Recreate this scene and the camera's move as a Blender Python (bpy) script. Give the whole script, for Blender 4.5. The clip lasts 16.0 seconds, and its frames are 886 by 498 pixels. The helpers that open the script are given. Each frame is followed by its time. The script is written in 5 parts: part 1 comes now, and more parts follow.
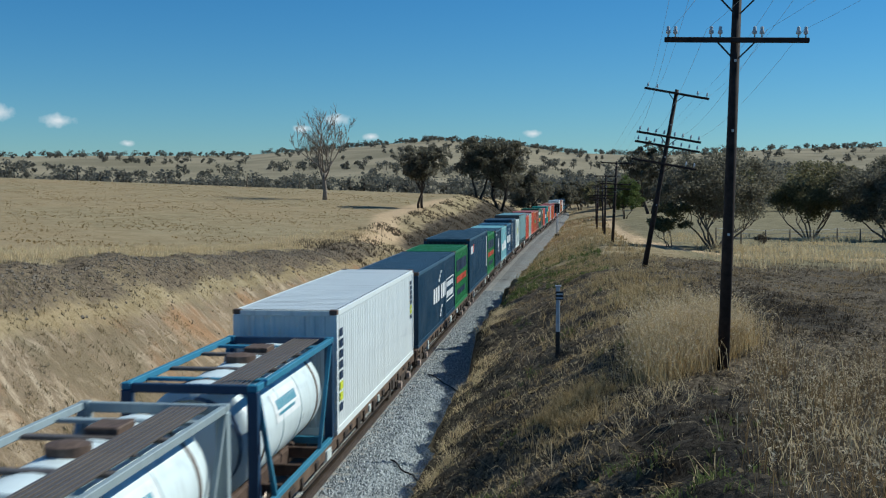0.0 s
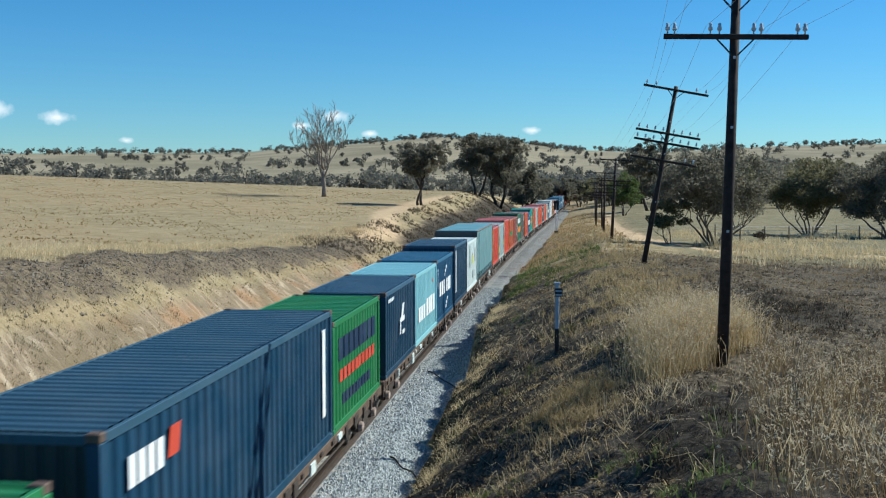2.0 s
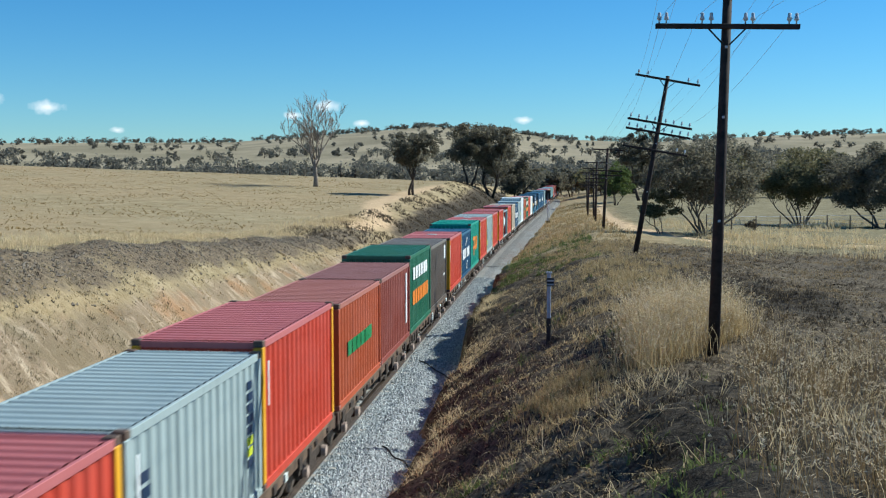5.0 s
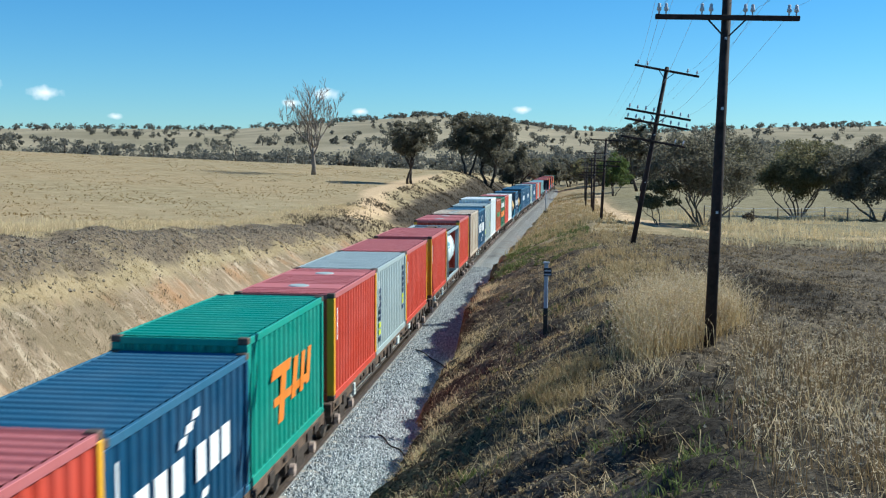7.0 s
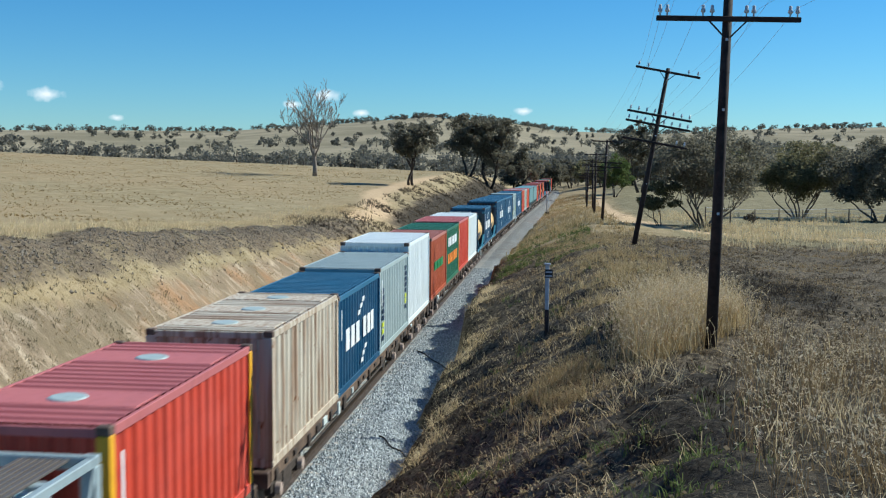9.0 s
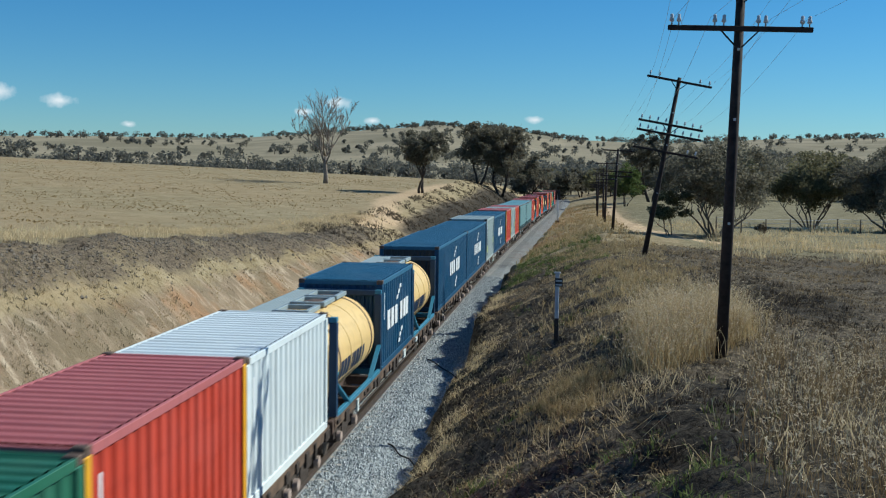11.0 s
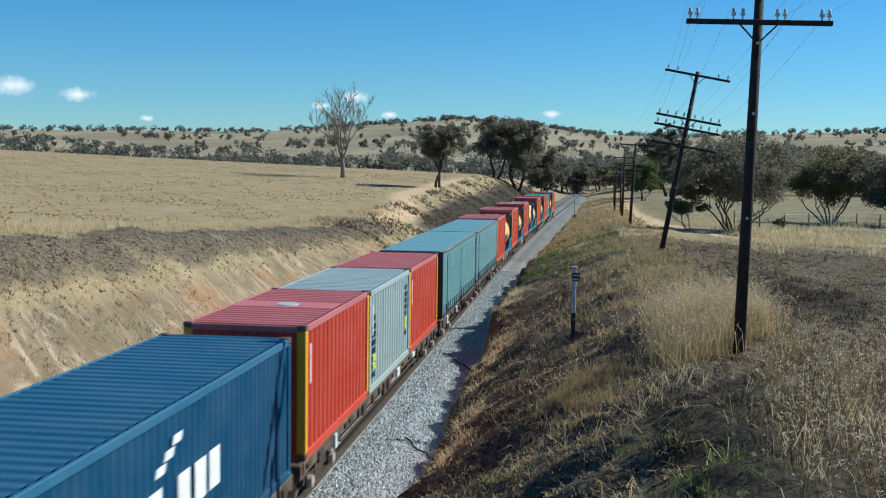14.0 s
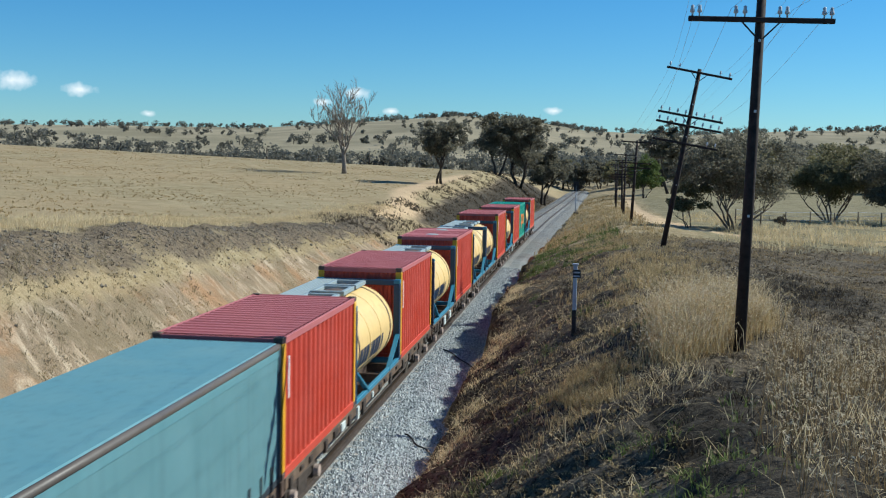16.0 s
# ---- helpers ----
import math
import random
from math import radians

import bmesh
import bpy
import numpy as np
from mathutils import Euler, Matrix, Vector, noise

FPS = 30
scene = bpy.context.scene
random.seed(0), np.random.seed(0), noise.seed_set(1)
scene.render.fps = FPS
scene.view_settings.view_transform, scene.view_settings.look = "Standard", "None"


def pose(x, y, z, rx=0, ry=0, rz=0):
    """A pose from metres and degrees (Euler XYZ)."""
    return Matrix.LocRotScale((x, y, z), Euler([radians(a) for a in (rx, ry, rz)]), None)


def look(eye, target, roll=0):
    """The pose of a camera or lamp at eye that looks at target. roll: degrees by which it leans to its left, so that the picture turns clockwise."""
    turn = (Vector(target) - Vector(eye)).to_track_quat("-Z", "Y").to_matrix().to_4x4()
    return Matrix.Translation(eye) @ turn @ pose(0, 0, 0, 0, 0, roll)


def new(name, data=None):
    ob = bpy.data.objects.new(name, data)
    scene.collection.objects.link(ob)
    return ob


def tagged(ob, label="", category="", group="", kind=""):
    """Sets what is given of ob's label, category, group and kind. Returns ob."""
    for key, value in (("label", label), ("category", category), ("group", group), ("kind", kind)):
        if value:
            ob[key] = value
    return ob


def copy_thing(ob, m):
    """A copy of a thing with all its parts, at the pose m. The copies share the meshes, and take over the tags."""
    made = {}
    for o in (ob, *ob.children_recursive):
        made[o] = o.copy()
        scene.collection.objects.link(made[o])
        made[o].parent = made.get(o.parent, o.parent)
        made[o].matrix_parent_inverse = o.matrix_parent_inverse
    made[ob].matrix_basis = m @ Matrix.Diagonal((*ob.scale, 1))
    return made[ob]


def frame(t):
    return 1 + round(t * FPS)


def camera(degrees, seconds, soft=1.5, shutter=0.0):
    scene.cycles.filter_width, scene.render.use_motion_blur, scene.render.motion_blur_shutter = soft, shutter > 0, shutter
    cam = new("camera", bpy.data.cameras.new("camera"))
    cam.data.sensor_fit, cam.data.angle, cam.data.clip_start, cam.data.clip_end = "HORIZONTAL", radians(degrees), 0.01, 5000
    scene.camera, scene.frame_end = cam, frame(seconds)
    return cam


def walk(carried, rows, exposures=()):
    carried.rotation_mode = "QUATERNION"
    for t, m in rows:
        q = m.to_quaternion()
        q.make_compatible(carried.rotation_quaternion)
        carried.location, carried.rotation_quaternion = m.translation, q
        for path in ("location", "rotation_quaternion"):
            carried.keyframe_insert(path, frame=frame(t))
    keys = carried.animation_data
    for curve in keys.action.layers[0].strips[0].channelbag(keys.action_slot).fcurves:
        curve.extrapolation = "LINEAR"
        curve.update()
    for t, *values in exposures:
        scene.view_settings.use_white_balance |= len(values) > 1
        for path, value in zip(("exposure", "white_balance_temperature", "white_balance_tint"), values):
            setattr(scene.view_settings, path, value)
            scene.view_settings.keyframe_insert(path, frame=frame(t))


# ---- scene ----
# A freight train in a shallow cutting, seen from a bridge, dry farmland behind.
EYE = (6.52, 0.0, 6.82)
cam = camera(44.1, 16.0, soft=1.15, shutter=0.2)
# seconds, pitch, roll, yaw in degrees
SWAY = [
    (0, -3.377, 0.008, 6.679),
    (0.5, -3.365, 0.042, 6.700),
    (1, -3.447, 0.126, 6.722),
    (1.5, -3.478, 0.071, 6.705),
    (2, -3.537, 0.025, 6.636),
    (2.5, -3.604, 0.076, 6.547),
    (3, -3.661, 0.056, 6.436),
    (3.5, -3.710, 0.015, 6.324),
    (4, -3.809, 0.118, 6.230),
    (6.5, -4.505, -0.331, 6.110),
    (7, -4.638, -0.441, 6.078),
    (7.5, -4.683, -0.339, 6.038),
    (8, -4.676, -0.361, 6.036),
    (8.5, -4.648, -0.403, 6.073),
    (9, -4.567, -0.433, 6.137),
    (11.5, -4.109, -0.747, 6.828),
    (12, -4.103, -0.648, 7.019),
    (12.5, -4.196, -0.784, 7.171),
    (13, -4.333, -0.805, 7.348),
    (13.5, -4.419, -0.773, 7.469),
    (14, -4.465, -0.815, 7.551),
    (14.5, -4.510, -0.900, 7.598),
    (15, -4.548, -0.911, 7.643),
    (15.5, -4.590, -0.968, 7.617),
    (16, -4.649, -1.043, 7.602),
]


def aim(pitch, roll, yaw):
    return pose(*EYE, 0, 0, yaw) @ pose(0, 0, 0, pitch) @ pose(0, 0, 0, 0, roll) @ pose(0, 0, 0, 90)


EXPOSED = ((0, 0.0), (0.6, 0.05), (1.5, 0.32), (2.0, 0.46), (2.5, 0.47), (3.5, 0.45), (5.0, 0.50), (7, 0.60), (8.5, 0.48), (9.2, 0.44), (11.2, 0.12), (11.5, 0.08), (12.0, 0.31), (12.5, 0.42), (16, 0.40))
walk(cam, [(t, aim(p, r, w)) for t, p, r, w in SWAY], exposures=[(t, e, 6250, 2) for t, e in EXPOSED])

# ---- light ----
SUN_AZ, SUN_EL = radians(25.0), radians(40.0)     # azimuth from +x towards +y
to_sun = Vector((math.cos(SUN_AZ) * math.cos(SUN_EL), math.sin(SUN_AZ) * math.cos(SUN_EL), math.sin(SUN_EL)))
world = bpy.data.worlds.new("sky")
scene.world = world
world.use_nodes = True
wn = world.node_tree.nodes
sky = wn.new("ShaderNodeTexSky")
sky.sky_type, sky.sun_disc = "NISHITA", False
sky.sun_elevation, sky.sun_rotation = SUN_EL, math.pi / 2 - SUN_AZ
sky.air_density, sky.dust_density, sky.ozone_density = 1.0, 0.0, 3.5
wn["Background"].inputs["Strength"].default_value = 0.078
hue = wn.new("ShaderNodeHueSaturation")
hue.inputs["Saturation"].default_value = 1.12
tint = wn.new("ShaderNodeMix")
tint.data_type, tint.blend_type = "RGBA", "MULTIPLY"
tint.inputs[0].default_value, tint.inputs[7].default_value = 1.0, (0.57, 0.85, 1.10, 1.0)
world.node_tree.links.new(sky.outputs[0], tint.inputs[6])
world.node_tree.links.new(tint.outputs[2], hue.inputs["Color"])


def sky_clouds():
    """A few small fair-weather clouds low in the sky, soft and broken, by direction."""
    wl = world.node_tree.links
    co = wn.new("ShaderNodeTexCoord")
    nz = wn.new("ShaderNodeTexNoise")
    nz.inputs["Scale"].default_value, nz.inputs["Detail"].default_value = 95.0, 6.0
    wl.new(co.outputs["Generated"], nz.inputs["Vector"])
    total = None
    for ax, az, w in ((-0.487, 0.061, 0.018), (-0.556, 0.069, 0.024), (-0.418, 0.039, 0.009), (-0.216, 0.060, 0.016), (-0.248, 0.052, 0.011), (-0.184, 0.044, 0.010), (-0.034, 0.046, 0.010)):
        d = Vector((ax, 1.0, az)).normalized()
        off = wn.new("ShaderNodeVectorMath")
        off.operation = "SUBTRACT"
        wl.new(co.outputs["Generated"], off.inputs[0])
        off.inputs[1].default_value = d
        sc = wn.new("ShaderNodeVectorMath")
        sc.operation = "MULTIPLY"
        wl.new(off.outputs[0], sc.inputs[0])
        sc.inputs[1].default_value = (1 / w, 1 / w, 2.4 / w)
        ln = wn.new("ShaderNodeVectorMath")
        ln.operation = "LENGTH"
        wl.new(sc.outputs[0], ln.inputs[0])
        mr = wn.new("ShaderNodeMapRange")
        wl.new(ln.outputs["Value"], mr.inputs["Value"])
        mr.inputs["From Min"].default_value, mr.inputs["From Max"].default_value = 1.25, 0.0
        if total is None:
            total = mr.outputs[0]
        else:
            mx = wn.new("ShaderNodeMath")
            mx.operation = "MAXIMUM"
            wl.new(total, mx.inputs[0])
            wl.new(mr.outputs[0], mx.inputs[1])
            total = mx.outputs[0]
    ad = wn.new("ShaderNodeMath")
    wl.new(total, ad.inputs[0])
    wl.new(nz.outputs["Fac"], ad.inputs[1])
    cut = wn.new("ShaderNodeMapRange")
    wl.new(ad.outputs[0], cut.inputs["Value"])
    cut.inputs["From Min"].default_value, cut.inputs["From Max"].default_value = 0.80, 1.45
    mixer = wn.new("ShaderNodeMix")
    mixer.data_type = "RGBA"
    wl.new(cut.outputs[0], mixer.inputs[0])
    wl.new(hue.outputs[0], mixer.inputs[6])
    mixer.inputs[7].default_value = (9.0, 9.5, 10.2, 1.0)
    wl.new(mixer.outputs[2], wn["Background"].inputs[0])


sky_clouds()
sun = new("sun", bpy.data.lights.new("sun", "SUN"))
sun.data.energy, sun.data.angle, sun.data.color = 5.0, radians(0.53), (0.97, 0.945, 0.875)
sun.matrix_world = look((0, 0, 60), Vector((0, 0, 60)) - to_sun)


# ---- materials ----
def lin(c):
    return tuple((v / 12.92 if v <= 0.04045 else ((v + 0.055) / 1.055) ** 2.4) for v in c)


class Mat:
    """A small node builder."""
    def __init__(self, name, rough=0.7, metal=0.0, spec=0.3):
        self.m = bpy.data.materials.new(name)
        self.m.use_nodes = True
        self.t = self.m.node_tree
        self.b = self.t.nodes["Principled BSDF"]
        self.b.inputs["Roughness"].default_value = rough
        self.b.inputs["Metallic"].default_value = metal
        self.b.inputs["Specular IOR Level"].default_value = spec
        self.tc = self.t.nodes.new("ShaderNodeTexCoord")

    def node(self, kind, **ins):
        n = self.t.nodes.new(kind)
        for k, v in ins.items():
            self.put(n, k.replace("_", " "), v)
        return n

    def put(self, n, k, v):
        s = n.inputs[int(k)] if k.isdigit() else n.inputs[k]
        if isinstance(v, bpy.types.NodeSocket):
            self.t.links.new(v, s)
        else:
            s.default_value = v

    def noise(self, scale, detail=4.0, rough=0.6, stretch=None, space="Object", distort=0.0):
        vec = self.tc.outputs[space]
        if stretch:
            mp = self.node("ShaderNodeMapping", Vector=vec)
            mp.inputs["Scale"].default_value = stretch
            vec = mp.outputs[0]
        n = self.node("ShaderNodeTexNoise", Vector=vec, Scale=scale, Detail=detail, Roughness=rough, Distortion=distort)
        return n.outputs["Fac"]

    def ramp(self, fac, a, b, lo=0.0, hi=1.0):
        n = self.node("ShaderNodeMapRange", Value=fac)
        for k, v in (("From Min", a), ("From Max", b), ("To Min", lo), ("To Max", hi)):
            n.inputs[k].default_value = v
        return n.outputs[0]

    def mix(self, fac, a, b, mode="MIX"):
        n = self.t.nodes.new("ShaderNodeMix")
        n.data_type, n.blend_type = "RGBA", mode
        for s, v in ((n.inputs[0], fac), (n.inputs[6], a), (n.inputs[7], b)):
            if isinstance(v, bpy.types.NodeSocket):
                self.t.links.new(v, s)
            else:
                s.default_value = (*v, 1.0) if isinstance(v, tuple) and len(v) == 3 else v
        return n.outputs[2]

    def math(self, op, a, b=0.0):
        n = self.t.nodes.new("ShaderNodeMath")
        n.operation = op
        self.put(n, "0", a)
        self.put(n, "1", b)
        return n.outputs[0]

    def attr(self, name):
        n = self.t.nodes.new("ShaderNodeAttribute")
        n.attribute_name = name
        return n.outputs["Fac"]

    def color(self, c):
        self.put(self.b, "Base Color", c if isinstance(c, bpy.types.NodeSocket) else (*c, 1.0))
        return self

    def bump(self, h, strength=0.4, dist=0.02):
        n = self.node("ShaderNodeBump", Height=h, Strength=strength, Distance=dist)
        self.t.links.new(n.outputs[0], self.b.inputs["Normal"])
        return self

    def rough(self, v):
        self.put(self.b, "Roughness", v)
        return self


def painted(name, c, wear=0.25, rough=0.5, rust=(0.12, 0.05, 0.025)):
    """Weathered container paint: chalky fading, rain streaks, rust at scrapes."""
    m = Mat(name, rough, 0.0, 0.35)
    fade = m.ramp(m.noise(0.9, 5), 0.35, 0.7)
    pale = tuple(v * 0.92 + 0.05 for v in c)
    dark = tuple(v * 0.62 for v in c) if wear < 0.8 else (0.24, 0.13, 0.07)
    base = m.mix(m.math("MULTIPLY", fade, 0.3), c, pale)
    rusty = wear > 0.8
    streak = m.ramp(m.noise(2.2, 4, 0.6, (3.0, 3.0, 0.15)), 0.44 if rusty else 0.52, 0.62 if rusty else 0.72)
    base = m.mix(m.math("MULTIPLY", streak, 0.85 if rusty else 0.55), base, dark)
    spots = m.ramp(m.noise(3.7, 8, 0.75), 0.70 - 0.10 * wear, 0.76 - 0.10 * wear)
    base = m.mix(m.math("MULTIPLY", spots, wear * 2.2), base, rust)
    tone = m.node("ShaderNodeObjectInfo").outputs["Random"]
    base = m.mix(m.ramp(tone, 0, 1, 0.0, 0.12), base, dark)
    m.color(base).rough(m.ramp(fade, 0, 1, rough - 0.1, rough + 0.15))
    m.bump(m.noise(30, 3), 0.12, 0.004)
    return m.m


def plain(name, c, rough=0.6, metal=0.0, scale=6.0, vary=0.35, bump=0.2):
    m = Mat(name, rough, metal)
    n = m.noise(scale, 6)
    m.color(m.mix(m.ramp(n, 0.3, 0.7), tuple(v * (1 - vary) for v in c), tuple(min(1, v * (1 + vary)) for v in c)))
    m.bump(m.noise(scale * 6, 4), bump, 0.01)
    return m.m


PAINT = {
    "white": painted("white_paint", (0.68, 0.735, 0.74), 0.2),
    "offwhite": painted("offwhite_paint", (0.57, 0.64, 0.625), 0.35),
    "navy": painted("navy_paint", (0.007, 0.040, 0.080), 0.12),
    "royal": painted("deep_blue_paint", (0.005, 0.062, 0.135), 0.15),
    "blue": painted("blue_paint", (0.015, 0.085, 0.170), 0.2),
    "steel_blue": painted("steel_blue_paint", (0.008, 0.048, 0.095), 0.3),
    "light_blue": painted("light_blue_paint", (0.22, 0.47, 0.52), 0.4),
    "green": painted("green_paint", (0.018, 0.17, 0.055), 0.25),
    "dark_green": painted("dark_green_paint", (0.022, 0.13, 0.075), 0.25),
    "teal": painted("teal_paint", (0.010, 0.27, 0.20), 0.2),
    "red": painted("red_paint", (0.52, 0.060, 0.034), 0.2),
    "orange_red": painted("orange_red_paint", (0.40, 0.085, 0.035), 0.35),
    "brown_red": painted("brown_red_paint", (0.24, 0.060, 0.045), 0.35),
    "brown_grey": painted("brown_grey_paint", (0.105, 0.085, 0.072), 0.25),
    "grey": painted("grey_paint", (0.33, 0.40, 0.40), 0.25),
    "beige": painted("rusty_beige_paint", (0.56, 0.50, 0.40), 0.9, 0.6, (0.20, 0.09, 0.04)),
    "yellow": painted("yellow_paint", (0.72, 0.36, 0.02), 0.2),
    "tank_cream": painted("cream_tank_paint", (0.72, 0.50, 0.21), 0.18, 0.45),
    "tank_white": painted("white_tank_paint", (0.68, 0.77, 0.78), 0.2, 0.35),
    "frame_blue": painted("frame_blue_paint", (0.035, 0.19, 0.30), 0.25),
    "frame_navy": painted("frame_navy_paint", (0.012, 0.045, 0.10), 0.25),
    "frame_grey": painted("frame_grey_paint", (0.27, 0.33, 0.35), 0.3),
    "curtain": painted("blue_green_vinyl", (0.12, 0.245, 0.27), 0.15, 0.42),
    "curtain_roof": painted("grey_green_roof", (0.115, 0.25, 0.28), 0.3, 0.5),
    "dark": painted("dark_and_shaded_end_paint", (0.025, 0.035, 0.045), 0.3),
    "walkway_rust": painted("rusty_walkway_steel", (0.10, 0.085, 0.075), 0.5),
    "letter_teal": painted("teal_lettering", (0.05, 0.28, 0.38), 0.1),
    "letter_white": painted("white_lettering", (0.78, 0.80, 0.80), 0.1),
    "letter_orange": painted("orange_lettering", (0.75, 0.22, 0.03), 0.1),
    "letter_red": painted("red_lettering", (0.55, 0.07, 0.04), 0.1),
    "letter_navy": painted("blue_lettering", (0.012, 0.03, 0.07), 0.1),
    "letter_lime": painted("lime_lettering", (0.55, 0.62, 0.03), 0.1),
    "letter_green": painted("green_lettering", (0.02, 0.20, 0.07), 0.1),
}
# roof paints: chalky fading, with the sky's reflection also lightening the colour
ROOF = {k: painted("faded_skylit_" + k + "_roof", c, 0.25, 0.6) for k, c in (
    ("red", (0.43, 0.125, 0.125)), ("navy", (0.030, 0.085, 0.140)), ("royal", (0.022, 0.115, 0.205)), ("steel_blue", (0.028, 0.080, 0.125)), ("blue", (0.05, 0.15, 0.24)),
    ("brown_grey", (0.16, 0.145, 0.13)), ("orange_red", (0.37, 0.14, 0.11)), ("brown_red", (0.28, 0.125, 0.11)))}
WAGON = plain("rusty_wagon_steel", (0.085, 0.055, 0.042), 0.8, 0.1, 3.0, 0.5)
BOGIE = plain("dusty_bogie_steel", (0.055, 0.043, 0.036), 0.85, 0.1, 8.0, 0.4)
SILL = plain("dusty_sill_steel", (0.115, 0.078, 0.055), 0.85, 0.0, 2.5, 0.5)
AXLE = plain("dusty_axle_box", (0.36, 0.28, 0.24), 0.8, 0.0, 9.0, 0.3)
WHEEL = plain("worn_wheel_steel", (0.16, 0.13, 0.11), 0.5, 0.6, 12.0, 0.3)
CASTING = plain("bare_casting_steel", (0.13, 0.09, 0.07), 0.7, 0.3, 10.0, 0.4)
RAIL = plain("rail_steel", (0.10, 0.075, 0.06), 0.45, 0.6, 5.0, 0.3)
SLEEPER = plain("concrete_sleeper", (0.34, 0.32, 0.29), 0.9, 0.0, 5.0, 0.25)
TIMBER = plain("dark_pole_timber", (0.030, 0.021, 0.019), 0.85, 0.0, 7.0, 0.5)
CERAMIC = plain("pale_glazed_ceramic", (0.50, 0.52, 0.55), 0.15, 0.0, 9.0, 0.1)
IRON = plain("black_iron", (0.03, 0.03, 0.032), 0.6, 0.4, 9.0, 0.4)
WIRE = plain("weathered_wire", (0.42, 0.44, 0.47), 0.5, 0.5, 2.0, 0.2)
POSTGREY = plain("grey_post_paint", (0.34, 0.38, 0.43), 0.6, 0.0, 7.0, 0.2)
FENCEWOOD = plain("weathered_fence_wood", (0.13, 0.10, 0.075), 0.9, 0.0, 8.0, 0.4)
BARK = plain("dark_gum_bark", (0.060, 0.046, 0.036), 0.95, 0.0, 5.0, 0.5, 0.6)
PALEBARK = plain("grey_gum_bark", (0.13, 0.105, 0.085), 0.9, 0.0, 4.0, 0.5, 0.5)
DEADWOOD = plain("bleached_dead_wood", (0.23, 0.19, 0.155), 0.9, 0.0, 4.0, 0.4, 0.5)


def leafy(name, a, b, through_light=0.35):
    """Thin leaves and straw: matt, varied from piece to piece, letting some light through."""
    m = Mat(name, 0.85, 0.0, 0.1)
    r = m.node("ShaderNodeNewGeometry").outputs["Random Per Island"]
    c = m.mix(m.ramp(m.math("ADD", m.math("MULTIPLY", r, 0.5), m.math("MULTIPLY", m.noise(0.5, 3), 0.5)), 0.2, 0.8), a, b)
    m.color(c)
    back = m.node("ShaderNodeBsdfTranslucent", Color=c)
    both = m.t.nodes.new("ShaderNodeMixShader")
    both.inputs[0].default_value = through_light
    m.t.links.new(m.b.outputs[0], both.inputs[1])
    m.t.links.new(back.outputs[0], both.inputs[2])
    m.t.links.new(both.outputs[0], m.t.nodes["Material Output"].inputs[0])
    return m.m


LEAF = leafy("gum_leaves", (0.115, 0.108, 0.080), (0.235, 0.215, 0.16), 0.55)
LEAF_OLIVE = leafy("olive_leaves", (0.115, 0.112, 0.062), (0.24, 0.215, 0.12), 0.55)
# distance haze is put into this paler, greyer leaf colour
LEAF_FAR = leafy("hazy_distant_leaves", (0.105, 0.105, 0.088), (0.20, 0.19, 0.16), 0.45)
LEAF_GREEN = leafy("fresh_green_leaves", (0.075, 0.105, 0.03), (0.16, 0.20, 0.075))
STRAW = leafy("dry_straw", (0.26, 0.185, 0.085), (0.56, 0.43, 0.24))
LITTER = leafy("leaf_litter", (0.012, 0.010, 0.008), (0.36, 0.28, 0.18))
ROCK = plain("spoil_rock", (0.19, 0.16, 0.125), 0.9, 0.0, 9.0, 0.6)
FLYGREY = plain("fly_grey", (0.17, 0.20, 0.23), 0.8)
STRAW_PALE = leafy("pale_straw", (0.52, 0.40, 0.22), (0.78, 0.63, 0.40))
STRAW_RED = leafy("russet_straw", (0.20, 0.14, 0.075), (0.42, 0.31, 0.175))
DEADWEED = leafy("dead_dark_weeds", (0.045, 0.036, 0.026), (0.21, 0.165, 0.115))
WEED = leafy("green_weeds", (0.075, 0.105, 0.028), (0.20, 0.23, 0.085))
OLIVE_SCRUB = leafy("olive_grey_scrub", (0.17, 0.142, 0.088), (0.38, 0.32, 0.20))
SCRUB = leafy("dry_scrub_tussocks", (0.27, 0.185, 0.085), (0.42, 0.30, 0.15))
SEED = leafy("bleached_seed_heads", (0.44, 0.34, 0.21), (0.74, 0.62, 0.44))
STEM = leafy("brown_straw_stems", (0.12, 0.078, 0.040), (0.30, 0.21, 0.11))
# dark weeds; part of their blackness is the tall grass's shade
BURNT_SHADED = leafy("blackened_shaded_weeds", (0.016, 0.013, 0.011), (0.10, 0.08, 0.06))


